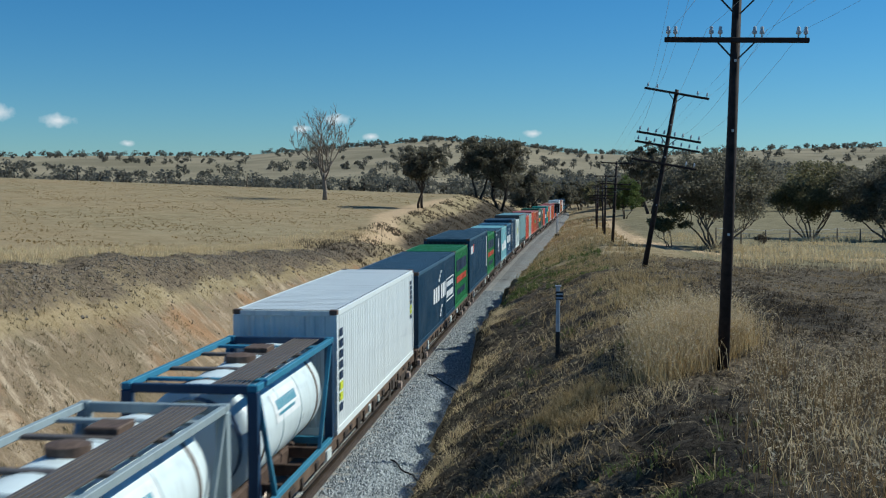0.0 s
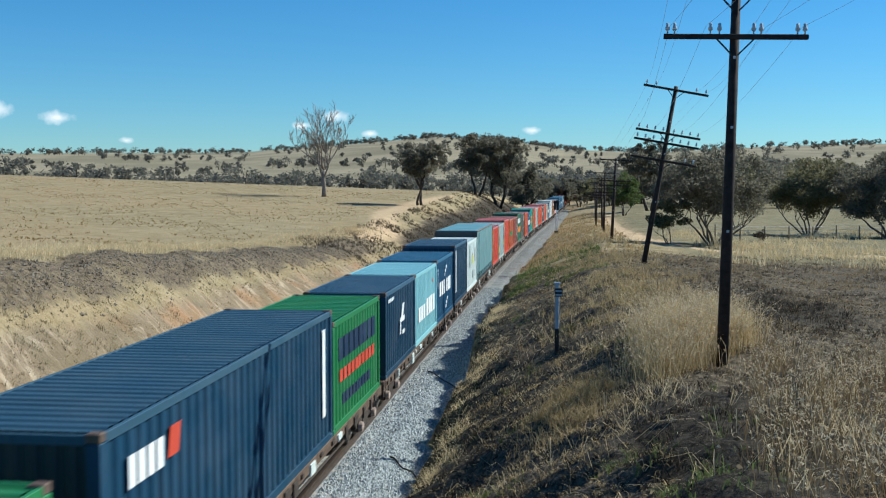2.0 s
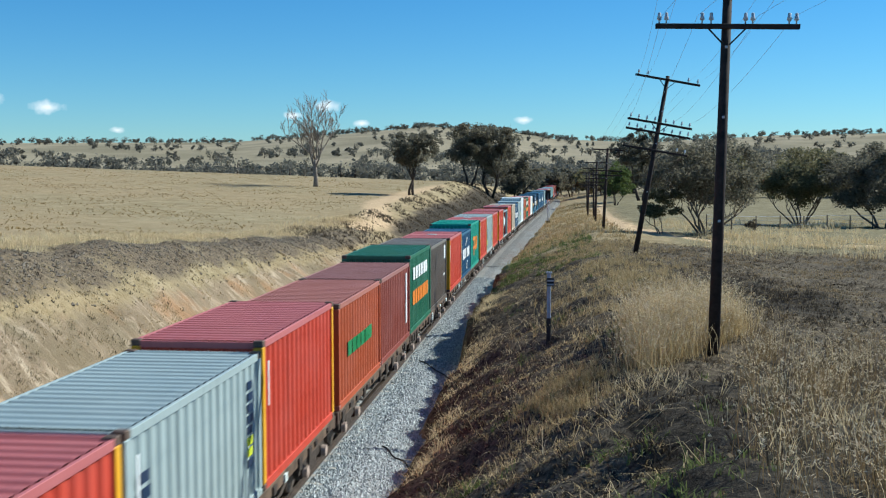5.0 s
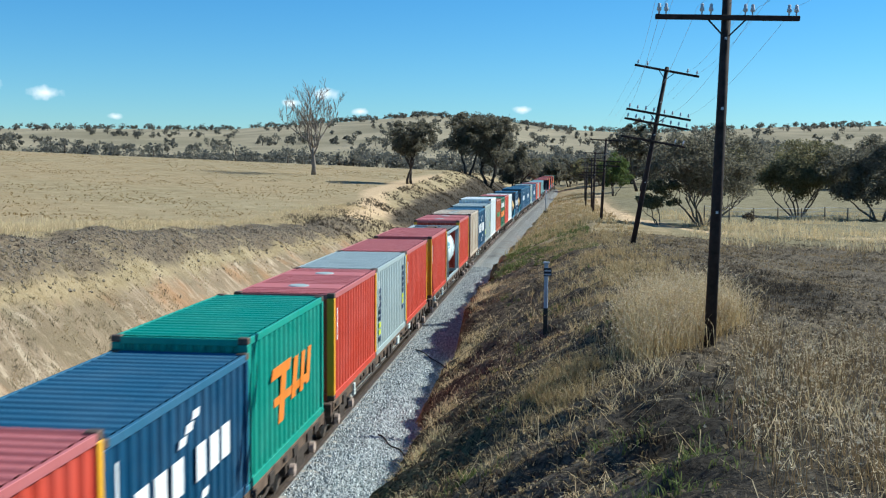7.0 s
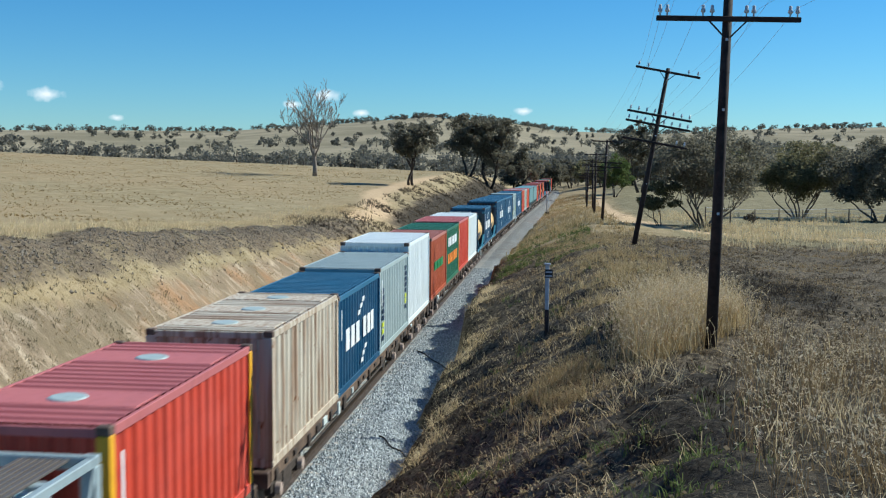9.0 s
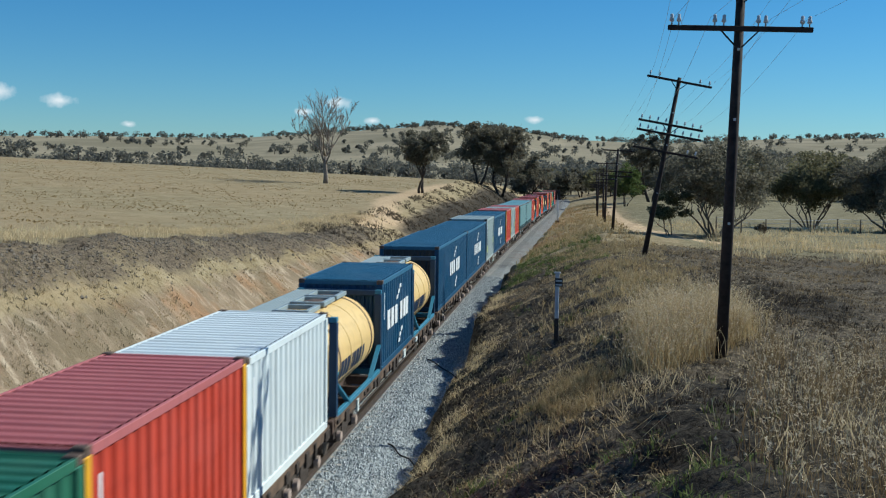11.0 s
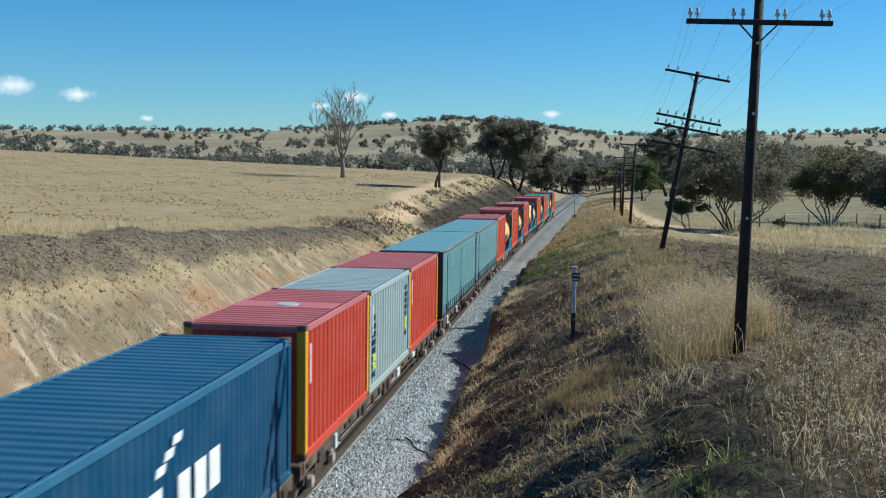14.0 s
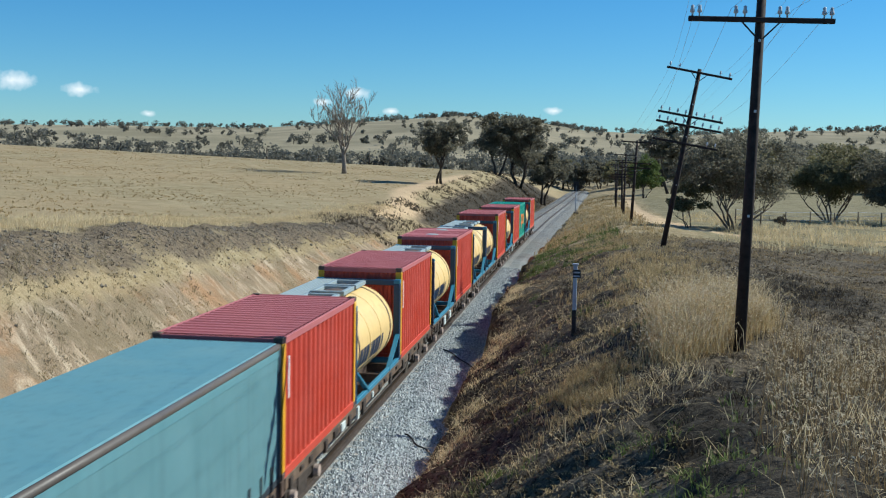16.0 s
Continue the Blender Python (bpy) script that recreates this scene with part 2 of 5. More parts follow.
def ground_material():
    m = Mat("dry_ground", 0.95, 0.0, 0.1)
    big, mid, fine = m.noise(0.05, 5), m.noise(0.5, 6, 0.65), m.noise(7.0, 6, 0.7)
    straw = m.mix(m.ramp(mid, 0.3, 0.7), (0.215, 0.168, 0.092), (0.37, 0.305, 0.19))
    straw = m.mix(m.ramp(big, 0.4, 0.65, 0.0, 0.55), straw, (0.36, 0.262, 0.152))
    straw = m.mix(m.ramp(fine, 0.45, 0.75, 0.0, 0.5), straw, (0.17, 0.115, 0.05))
    soil = m.mix(m.ramp(fine, 0.35, 0.65), (0.065, 0.049, 0.035), (0.22, 0.172, 0.118))
    clay = m.mix(m.ramp(mid, 0.3, 0.7), (0.175, 0.128, 0.084), (0.31, 0.24, 0.168))
    clay = m.mix(m.ramp(fine, 0.45, 0.7, 0.0, 0.45), clay, (0.24, 0.17, 0.095))
    runs = m.noise(0.8, 8, 0.72, (0.6, 1.2, 0.7), distort=1.4)
    clay = m.mix(m.ramp(runs, 0.50, 0.62, 0.0, 0.85), clay, (0.47, 0.38, 0.275))
    clay = m.mix(m.ramp(runs, 0.48, 0.32, 0.0, 0.8), clay, (0.19, 0.155, 0.105))
    clay = m.mix(m.ramp(m.noise(0.4, 5, 0.6), 0.52, 0.66, 0.0, 0.75), clay, (0.31, 0.175, 0.09))
    clay = m.mix(m.ramp(m.noise(0.22, 5, 0.65, distort=0.8), 0.50, 0.62, 0.0, 0.7), clay, (0.17, 0.135, 0.085))
    dirt = m.mix(m.ramp(fine, 0.35, 0.7), (0.42, 0.29, 0.17), (0.56, 0.42, 0.27))
    edge = m.math("MULTIPLY", m.math("SUBTRACT", m.noise(0.9, 6, 0.7), 0.5), 0.9)

    def zone(n):
        return m.ramp(m.math("ADD", m.attr(n), edge), 0.35, 0.65)
    humus = m.mix(m.ramp(fine, 0.35, 0.7), (0.020, 0.016, 0.012), (0.21, 0.168, 0.118))
    litter = m.ramp(m.noise(34, 3, 0.6), 0.62, 0.72, 0.0, 0.75)
    humus = m.mix(litter, humus, (0.42, 0.33, 0.21))
    pasture = m.mix(m.ramp(mid, 0.3, 0.7), (0.15, 0.128, 0.072), (0.255, 0.22, 0.135))
    spots = m.ramp(m.noise(2.3, 4, 0.6), 0.55, 0.68, 0.0, 0.55)
    straw = m.mix(spots, straw, (0.20, 0.145, 0.07))
    straw = m.mix(zone("pasture"), straw, pasture)
    c = m.mix(zone("soil"), straw, soil)
    c = m.mix(zone("humus"), c, humus)
    # burnt soil, its colour darkened further for the shade of tall grass
    char_shade = m.mix(m.ramp(fine, 0.35, 0.75), (0.012, 0.010, 0.008), (0.10, 0.082, 0.06))
    c = m.mix(zone("char_shade"), c, m.mix(litter, char_shade, (0.22, 0.17, 0.11)))
    c = m.mix(zone("clay"), c, clay)
    c = m.mix(zone("road"), c, dirt)
    # far hills: dry grass, greyed in colour to stand in for haze
    far = m.mix(m.ramp(m.noise(0.012, 5), 0.4, 0.62), (0.205, 0.178, 0.118), (0.305, 0.26, 0.178))
    c = m.mix(m.attr("far"), c, far)
    m.color(c)
    m.bump(m.math("ADD", m.math("MULTIPLY", mid, 1.0), m.math("MULTIPLY", fine, 0.35)), 0.8, 0.25)
    return m.m


def ballast_material():
    m = Mat("grey_ballast_bed", 0.95, 0.0, 0.15)
    v = m.node("ShaderNodeTexVoronoi", Vector=m.tc.outputs["Object"], Scale=16.0)
    c = m.mix(m.ramp(m.noise(22, 3), 0.3, 0.7), (0.19, 0.215, 0.225), (0.43, 0.46, 0.47))
    c = m.mix(m.ramp(m.noise(0.35, 4), 0.45, 0.75, 0.0, 0.5), c, (0.25, 0.21, 0.17))
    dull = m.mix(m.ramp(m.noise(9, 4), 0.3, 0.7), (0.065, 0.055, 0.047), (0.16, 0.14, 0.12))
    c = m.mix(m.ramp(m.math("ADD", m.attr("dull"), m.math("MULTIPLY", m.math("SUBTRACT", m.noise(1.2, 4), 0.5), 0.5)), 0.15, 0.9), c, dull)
    m.color(c)
    m.bump(v.outputs["Distance"], 0.9, 0.06)
    return m.m


GROUND, BALLAST = ground_material(), ballast_material()
_s = Mat("ballast_stones", 0.9, 0.0, 0.2)
_s.color(_s.mix(_s.node("ShaderNodeNewGeometry").outputs["Random Per Island"], (0.19, 0.215, 0.225), (0.53, 0.565, 0.575)))
STONE = _s.m


# ---- mesh helpers ----
class Mesh:
    def __init__(self):
        self.v, self.f, self.s = [], [], []

    def add(self, vs, fs, smooth=False):
        k = len(self.v)
        self.v += [tuple(p) for p in vs]
        self.f += [tuple(i + k for i in q) for q in fs]
        self.s += [smooth] * len(fs)
        return self

    def box(self, x0, x1, y0, y1, z0, z1):
        c = 0.12 * min(x1 - x0, y1 - y0, z1 - z0)
        vs, fs = [], []
        for z, d in ((z0, c), (z0 + c, 0), (z1 - c, 0), (z1, c)):
            vs += [(x0 + d, y0 + d, z), (x1 - d, y0 + d, z), (x1 - d, y1 - d, z), (x0 + d, y1 - d, z)]
        fs.append((3, 2, 1, 0))
        for r in range(3):
            for i in range(4):
                j = (i + 1) % 4
                fs.append((4 * r + i, 4 * r + j, 4 * r + 4 + j, 4 * r + 4 + i))
        fs.append((12, 13, 14, 15))
        return self.add(vs, fs)

    def beam(self, a, b, w, h=None):
        """A square bar from a to b."""
        a, b = Vector(a), Vector(b)
        q = (b - a).to_track_quat("Z", "Y").to_matrix()
        h = h or w
        vs = [p + q @ Vector((sx * w / 2, sy * h / 2, 0)) for p in (a, b) for sx, sy in ((-1, -1), (1, -1), (1, 1), (-1, 1))]
        return self.add(vs, [(3, 2, 1, 0), (4, 5, 6, 7)] + [(i, (i + 1) % 4, (i + 1) % 4 + 4, i + 4) for i in range(4)])

    def tube(self, pts, radii, n=8, smooth=True, cap=True):
        pts = [Vector(p) for p in pts]
        vs = []
        ref = Vector((0.31, 0.11, 0.94))
        for i, p in enumerate(pts):
            d = (pts[min(i + 1, len(pts) - 1)] - pts[max(i - 1, 0)]).normalized()
            a = d.cross(ref if abs(d.dot(ref)) < 0.95 else Vector((1, 0, 0))).normalized()
            b = d.cross(a)
            vs += [p + radii[i] * (a * math.cos(2 * math.pi * k / n) + b * math.sin(2 * math.pi * k / n)) for k in range(n)]
        fs = [(i * n + k, i * n + (k + 1) % n, (i + 1) * n + (k + 1) % n, (i + 1) * n + k) for i in range(len(pts) - 1) for k in range(n)]
        self.add(vs, fs, smooth)
        if cap:
            k = len(self.v) - len(vs)
            self.f += [tuple(k + i for i in range(n))[::-1], tuple(k + len(vs) - n + i for i in range(n))]
            self.s += [False, False]
        return self

    def data(self, name, mat=None):
        me = bpy.data.meshes.new(name)
        me.from_pydata(self.v, [], self.f)
        me.polygons.foreach_set("use_smooth", self.s)
        if mat:
            me.materials.append(mat)
        me.update()
        return me


def part(name, mesh, mat, parent, label="", m=None):
    """One mesh object under a thing or part. A shared mesh takes its colour from the object's own slot."""
    me = mesh.data(name) if isinstance(mesh, Mesh) else mesh
    if not me.materials:
        me.materials.append(None)
    ob = new(name, me)
    ob.material_slots[0].link = "OBJECT"
    ob.material_slots[0].material = mat
    if parent is not None:
        ob.parent = parent
    if m is not None:
        ob.matrix_basis = m
    if label:
        tagged(ob, label)
    return ob


def thing(name, label, category, group="", m=None, kind=""):
    ob = new(name)
    ob.empty_display_size = 0.3
    if m is not None:
        ob.matrix_basis = m
    return tagged(ob, label, category, group, kind)


def raw(name, verts, faces, mat, smooth=False):
    """A large mesh from numpy arrays; faces all of one size."""
    me = bpy.data.meshes.new(name)
    k = faces.shape[1]
    me.vertices.add(len(verts))
    me.vertices.foreach_set("co", np.ascontiguousarray(verts, dtype=np.float32).ravel())
    me.loops.add(faces.size)
    me.loops.foreach_set("vertex_index", np.ascontiguousarray(faces, dtype=np.int32).ravel())
    me.polygons.add(len(faces))
    me.polygons.foreach_set("loop_start", np.arange(0, faces.size, k, dtype=np.int32))
    me.polygons.foreach_set("use_smooth", np.full(len(faces), smooth))
    me.update(calc_edges=True)
    me.materials.append(mat)
    return new(name, me)


# ---- the line of the track and the lie of the land ----
def smooth(x, a, b):
    t = np.clip((np.asarray(x, float) - a) / (b - a), 0, 1)
    return t * t * (3 - 2 * t)


def track_x(y):
    y = np.asarray(y, float)
    return np.where(y < 60, 0, np.where(y < 160, 1e-4 * (y - 60) ** 2, 1.0 + 0.02 * (y - 160)))


def track_z(y):
    y = np.asarray(y, float)
    return np.where(y < 50, 0, np.where(y < 120, -6e-5 * (y - 50) ** 2, -0.294 - 0.35 * smooth(y, 120, 220)))


def waves(x, y, s, k):
    """Cheap smooth noise from a few sines."""
    x, y = np.asarray(x) / s, np.asarray(y) / s
    return (np.sin(1.7 * x + 2.3 * y + k) + np.sin(-2.9 * x + 1.1 * y + 2 * k) + np.sin(0.7 * x - 3.7 * y + 3 * k) + np.sin(4.3 * x + 3.1 * y + 5 * k)) / 4


def land(x, y):
    x, y = np.asarray(x, float), np.asarray(y, float)
    u = x - track_x(y)
    zt = track_z(y)
    # south-east side: bank, crest, lower paddock
    crest = np.interp(y, [-30, 11, 20, 50, 85, 120, 160, 260], [3.75, 3.7, 3.12, 3.1, 2.4, 1.4, 0.3, 0.0])
    plain_r = np.interp(y, [-30, 45, 80, 120, 200, 400], [2.8, 2.6, 2.2, 1.5, 0.7, 0.6])
    toe = 2.95 + 0.36 * waves(x * 0, y, 0.8, 1.0) + 0.22 * waves(x * 0, y, 2.2, 1.0) + 0.25 * waves(x * 0, y, 7.0, 3.0)
    width = np.interp(y, [0, 40, 80], [5.3, 5.4, 6.0])
    a = np.clip((u - toe) / width, 0, 1)
    scarp = np.interp(y, [10, 25, 34, 40, 60, 75, 100], [0.10, 0.10, 0.16, 0.46, 0.46, 0.34, 0.12])
    rise = scarp * smooth(u - toe, 0.0, 0.4) + (1 - scarp) * (1 - (1 - a) ** 1.3)
    right = zt - 0.48 + (crest - zt + 0.48) * rise + (plain_r - crest) * smooth(u, 9.5, 18.0)
    right = right + smooth(u, 3.0, 5.0) * (0.10 * waves(x, y, 1.3, 2.0) + 0.07 * waves(x, y, 0.55, 4.0) + 0.14 * waves(x, y, 4.5, 5.0))
    right = right + 0.5 * smooth(u, 20, 60) * waves(x, y, 30, 1.3)
    # north-west side: cutting face and rising paddock
    fld = np.interp(y, [-30, 28, 40, 69, 100, 140, 180, 230, 300, 420], [4.9, 4.5, 4.0, 2.5, 2.6, 3.6, 5.0, 4.0, 1.5, 0.8])
    fld_x = np.interp(y, [0, 180, 300, 500], [0.036, 0.036, 0.02, 0.0])
    b = np.clip((-u - 3.2) / np.interp(y, [70, 110], [6.3, 10.0]), 0, 1)
    face = 0.6 * smooth(b, 0, 1) + 0.4 * b
    left = zt - 0.5 + (fld - zt + 0.5) * face + fld_x * np.clip(-u - 9.5, 0, 160)
    left = left + smooth(-u, 3.4, 6) * (0.10 * waves(x, y, 1.1, 7.0) + 0.22 * waves(x, y, 3.4, 6.0)) * (1 - 0.7 * smooth(-u, 10, 14))
    # spoil mounds beside the line
    left = left + 0.9 * np.exp(-((u + 8.0) / 2.4) ** 2 - ((y - 130) / 15) ** 2) + 1.0 * np.exp(-((u + 8) / 3) ** 2 - ((y - 185) / 16) ** 2)
    base = np.where(u > 0, right, left)
    base = np.where(np.abs(u) < 2.6, zt - 0.5, base)
    # the hills behind
    r = np.hypot(x, y)
    az = x / np.maximum(y, 50.0)
    crest_e = np.interp(az, [-1.2, -0.57, -0.45, -0.3, -0.2, -0.117, -0.05, 0.0, 0.08, 0.2, 0.4, 1.0],
                        [0.020, 0.020, 0.0225, 0.024, 0.031, 0.0375, 0.034, 0.027, 0.024, 0.029, 0.031, 0.03])
    hills = (6.8 + crest_e * 1400) * smooth(r, 330, 1400) * (1 + 0.10 * waves(x, y, 210, 2.0) * (1 - smooth(r, 900, 1400)))
    w = smooth(y, 260, 420)
    side = smooth(np.abs(x), 300, 700)
    return base * (1 - w) * (1 - side) + np.maximum(w, side) * (0.8 * (1 - side) + 3.0 * side) + hills


def grid_axis(stops):
    out = []
    for a, b, n in stops:
        out += list(np.linspace(a, b, n, endpoint=False))
    return np.array(out + [stops[-1][1]])


ROAD = [(70, 52), (40, 61), (25, 67.5), (17.5, 70.5), (13.6, 75), (12.2, 84), (11.6, 95), (11.2, 130), (11.2, 215)]


def from_road(u, y):
    """How far a place lies from the middle of the dirt road."""
    best = np.full(np.broadcast(u, y).shape, 1e9)
    for (ax, ay), (bx, by) in zip(ROAD[:-1], ROAD[1:]):
        dx, dy = bx - ax, by - ay
        k = np.clip(((u - ax) * dx + (y - ay) * dy) / (dx * dx + dy * dy), 0, 1)
        best = np.minimum(best, np.hypot(u - ax - k * dx, y - ay - k * dy))
    return best


def mound(u, y, u0, y0, su, sy):
    return np.exp(-((u - u0) / su) ** 2 - ((y - y0) / sy) ** 2)


def clump_area(u, y):
    """The thick golden clump round the foot of the near pole."""
    back = y - (20.5 + 1.6 * (u - 8.15))
    return smooth(back, -0.3, 0.5) * (1 - smooth(back, 4.0, 7.0)) * smooth(u, 7.8, 8.3) * (1 - smooth(u, 10.2, 10.7))


def oat_area(u, y):
    """Wild oats on the top of the bank, thinning towards the slope."""
    return smooth(u - (8.2 + 0.155 * (y - 10)), -0.1, 0.5) * (1 - smooth(u, 14.0, 16.0)) * (1 - smooth(y, 20.5, 25.5))


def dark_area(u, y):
    """Blackened ground, coloured for burnt soil and the grass's shade: below the clump, a brushy hollow further along,
    faintly on the lower slope.
    """
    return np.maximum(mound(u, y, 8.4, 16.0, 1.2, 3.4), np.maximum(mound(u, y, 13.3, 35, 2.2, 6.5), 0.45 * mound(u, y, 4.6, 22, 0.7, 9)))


def build_ground():
    xs = grid_axis([(-3500, -400, 40), (-400, -60, 60), (-60, -14, 70), (-14, -2, 60), (-2, 2, 6), (2, 14, 80), (14, 60, 80), (60, 400, 60), (400, 3500, 40)])
    ys = grid_axis([(-120, -4, 24), (-4, 50, 200), (50, 130, 160), (130, 300, 110), (300, 1500, 120), (1500, 4200, 20)])
    X, Y = np.meshgrid(xs, ys)
    Zg = land(X, Y)
    n, k = X.shape
    i = np.arange(n * k).reshape(n, k)
    faces = np.stack([i[:-1, :-1], i[:-1, 1:], i[1:, 1:], i[1:, :-1]], -1).reshape(-1, 4)
    ob = raw("ground", np.stack([X, Y, Zg], -1).reshape(-1, 3), faces, GROUND, True)
    tagged(ob, "dry straw-coloured farmland with a railway cutting", "ground", kind="structure")
    U = X - track_x(Y)
    humus = (smooth(U, 2.6, 3.0) * (1 - smooth(U, 26.0, 32.0)) * 0.72) * (1 - 0.6 * smooth(Y, 54, 66))
    pasture = smooth(U, 10, 16) * 0.85
    strip = smooth(-U, 7.0, 8.3) * (1 - smooth(-U, 9.9, 11.6)) * (0.70 + 0.22 * waves(X, Y, 3.0, 2.0))
    dark_mound = np.exp(-((U + 6.2) / 4.2) ** 4) * smooth(Y, 80, 105) * (1 - smooth(Y, 230, 260)) * 0.9
    soil = np.maximum(strip * (1 - smooth(Y, 75, 95)), dark_mound)
    clay = smooth(-U, 3.0, 3.6) * (1 - smooth(-U, 6.5, 8.2)) * (1 - smooth(Y, 70, 90)) * 0.82
    # farm track past the trees, and the road beyond the bank
    c_l = -10.5 - 4.0 * smooth(Y, 95, 125) + 3.0 * smooth(Y, 140, 200)
    road = np.exp(-((U - c_l) / 2.2) ** 2) * smooth(Y, 72, 92) * (1 - smooth(Y, 150, 190)) * 0.75
    road = np.maximum(road, 0.85 * np.exp(-(from_road(U, Y) / 1.5) ** 4))
    far = smooth(Y, 260, 420)
    # burnt ground plus painted shade below the clump and under the oats
    char_shade = np.maximum(1.0 * dark_area(U, Y), 0.85 * oat_area(U, Y)) * smooth(U, 3.0, 3.5)
    char_shade = np.maximum(char_shade, 0.9 * smooth(U, 7.0, 8.0) * (1 - smooth(U, 14, 17)) * (1 - smooth(Y, 18, 22)))
    char_shade = np.maximum(char_shade, 0.8 * dark_mound)
    for name, v in (("soil", soil), ("humus", humus), ("char_shade", char_shade), ("pasture", pasture), ("clay", clay), ("road", road), ("far", far)):
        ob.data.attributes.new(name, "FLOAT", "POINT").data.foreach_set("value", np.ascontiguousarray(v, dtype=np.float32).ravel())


build_ground()


def sweep(name, profile, ys, mat, smooth_faces=False):
    """A profile of (u, z above the rail) run along the track."""
    prof = np.array(profile)
    P = np.stack([np.stack([track_x(y) + prof[:, 0], np.full(len(prof), y), track_z(y) + prof[:, 1]], -1) for y in ys])
    n, k = P.shape[:2]
    i = np.arange(n * k).reshape(n, k)
    faces = np.stack([i[:-1, :-1], i[1:, :-1], i[1:, 1:], i[:-1, 1:]], -1).reshape(-1, 4)
    return raw(name, P.reshape(-1, 3), faces[:, ::-1], mat, smooth_faces)


ALONG = np.concatenate([np.arange(-60, 120, 1.0), np.arange(120, 700, 4.0)])
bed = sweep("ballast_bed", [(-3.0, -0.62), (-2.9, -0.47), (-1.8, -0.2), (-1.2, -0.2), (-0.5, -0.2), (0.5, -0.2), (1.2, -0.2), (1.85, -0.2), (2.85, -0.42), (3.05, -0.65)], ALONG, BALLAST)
# duller between the rails and further along the line
dullness = np.tile([0.5, 0.5, 0.6, 0.9, 0.8, 0.45, 0.1, 0.0, 0.0, 0.2], len(ALONG)) * np.repeat(0.25 + 0.55 * smooth(ALONG, 60, 110), 10)
dullness = np.maximum(dullness, np.repeat(0.6 * smooth(ALONG, 50, 90), 10))
bed.data.attributes.new("dull", "FLOAT", "POINT").data.foreach_set("value", dullness.astype(np.float32))
tagged(bed,
       "bed of pale grey crushed-stone ballast", "ballast", kind="structure")
for side in (-1, 1):
    c = side * 0.7525
    prof = [(c - 0.07, -0.17), (c - 0.07, -0.15), (c - 0.012, -0.12), (c - 0.012, -0.04), (c - 0.035, -0.03), (c - 0.035, 0.0),
            (c + 0.035, 0.0), (c + 0.035, -0.03), (c + 0.012, -0.04), (c + 0.012, -0.12), (c + 0.07, -0.15), (c + 0.07, -0.17)]
    tagged(sweep("rail", prof, ALONG, RAIL), "worn steel running rail on concrete sleepers", "rail", "rails", "structure")
# ---- the train ----
SPEED = 22.8
DECK = 1.05
HALF = 1.219
MOVING = []      # (thing, place along the train at 0 s)


def rail_pose(y, z=0.0):
    d = 1.0
    dx, dz = float(track_x(y + d) - track_x(y - d)) / (2 * d), float(track_z(y + d) - track_z(y - d)) / (2 * d)
    return pose(float(track_x(y)), y, float(track_z(y)) + z, math.degrees(math.atan(dz)), 0, -math.degrees(math.atan(dx)))


def corrugated(length, height, depth=0.036, pitch=0.28):
    """A ribbed panel in the plane x = 0, ribs upright, y from 0 to length, z from 0 to height."""
    n = max(3, round(length / pitch))
    p = length / n
    pts = []
    for i in range(n):
        y = i * p
        pts += [(0, y), (0, y + 0.35 * p), (-depth, y + 0.5 * p), (-depth, y + 0.85 * p)]
    pts.append((0, length))
    m = Mesh()
    k = len(pts)
    m.add([(x, y, 0) for x, y in pts] + [(x, y, height) for x, y in pts], [(i, i + 1, k + i + 1, k + i) for i in range(k - 1)])
    return m


CACHE = {}


def cached(key, make):
    if key not in CACHE:
        me = make()
        CACHE[key] = me.data(key[0]) if isinstance(me, Mesh) else me
    return CACHE[key]


def rails_mesh(L, z, w, h):
    m = Mesh()
    for s in (-1, 1):
        m.box(s * HALF - (w if s > 0 else 0), s * HALF + (w if s < 0 else 0), -L / 2 + 0.17, L / 2 - 0.17, z, z + h)
    for s in (-1, 1):
        m.box(-HALF + 0.17, HALF - 0.17, s * L / 2 - (w if s > 0 else 0), s * L / 2 + (w if s < 0 else 0), z, z + h)
    return m


CONTAINERS = []


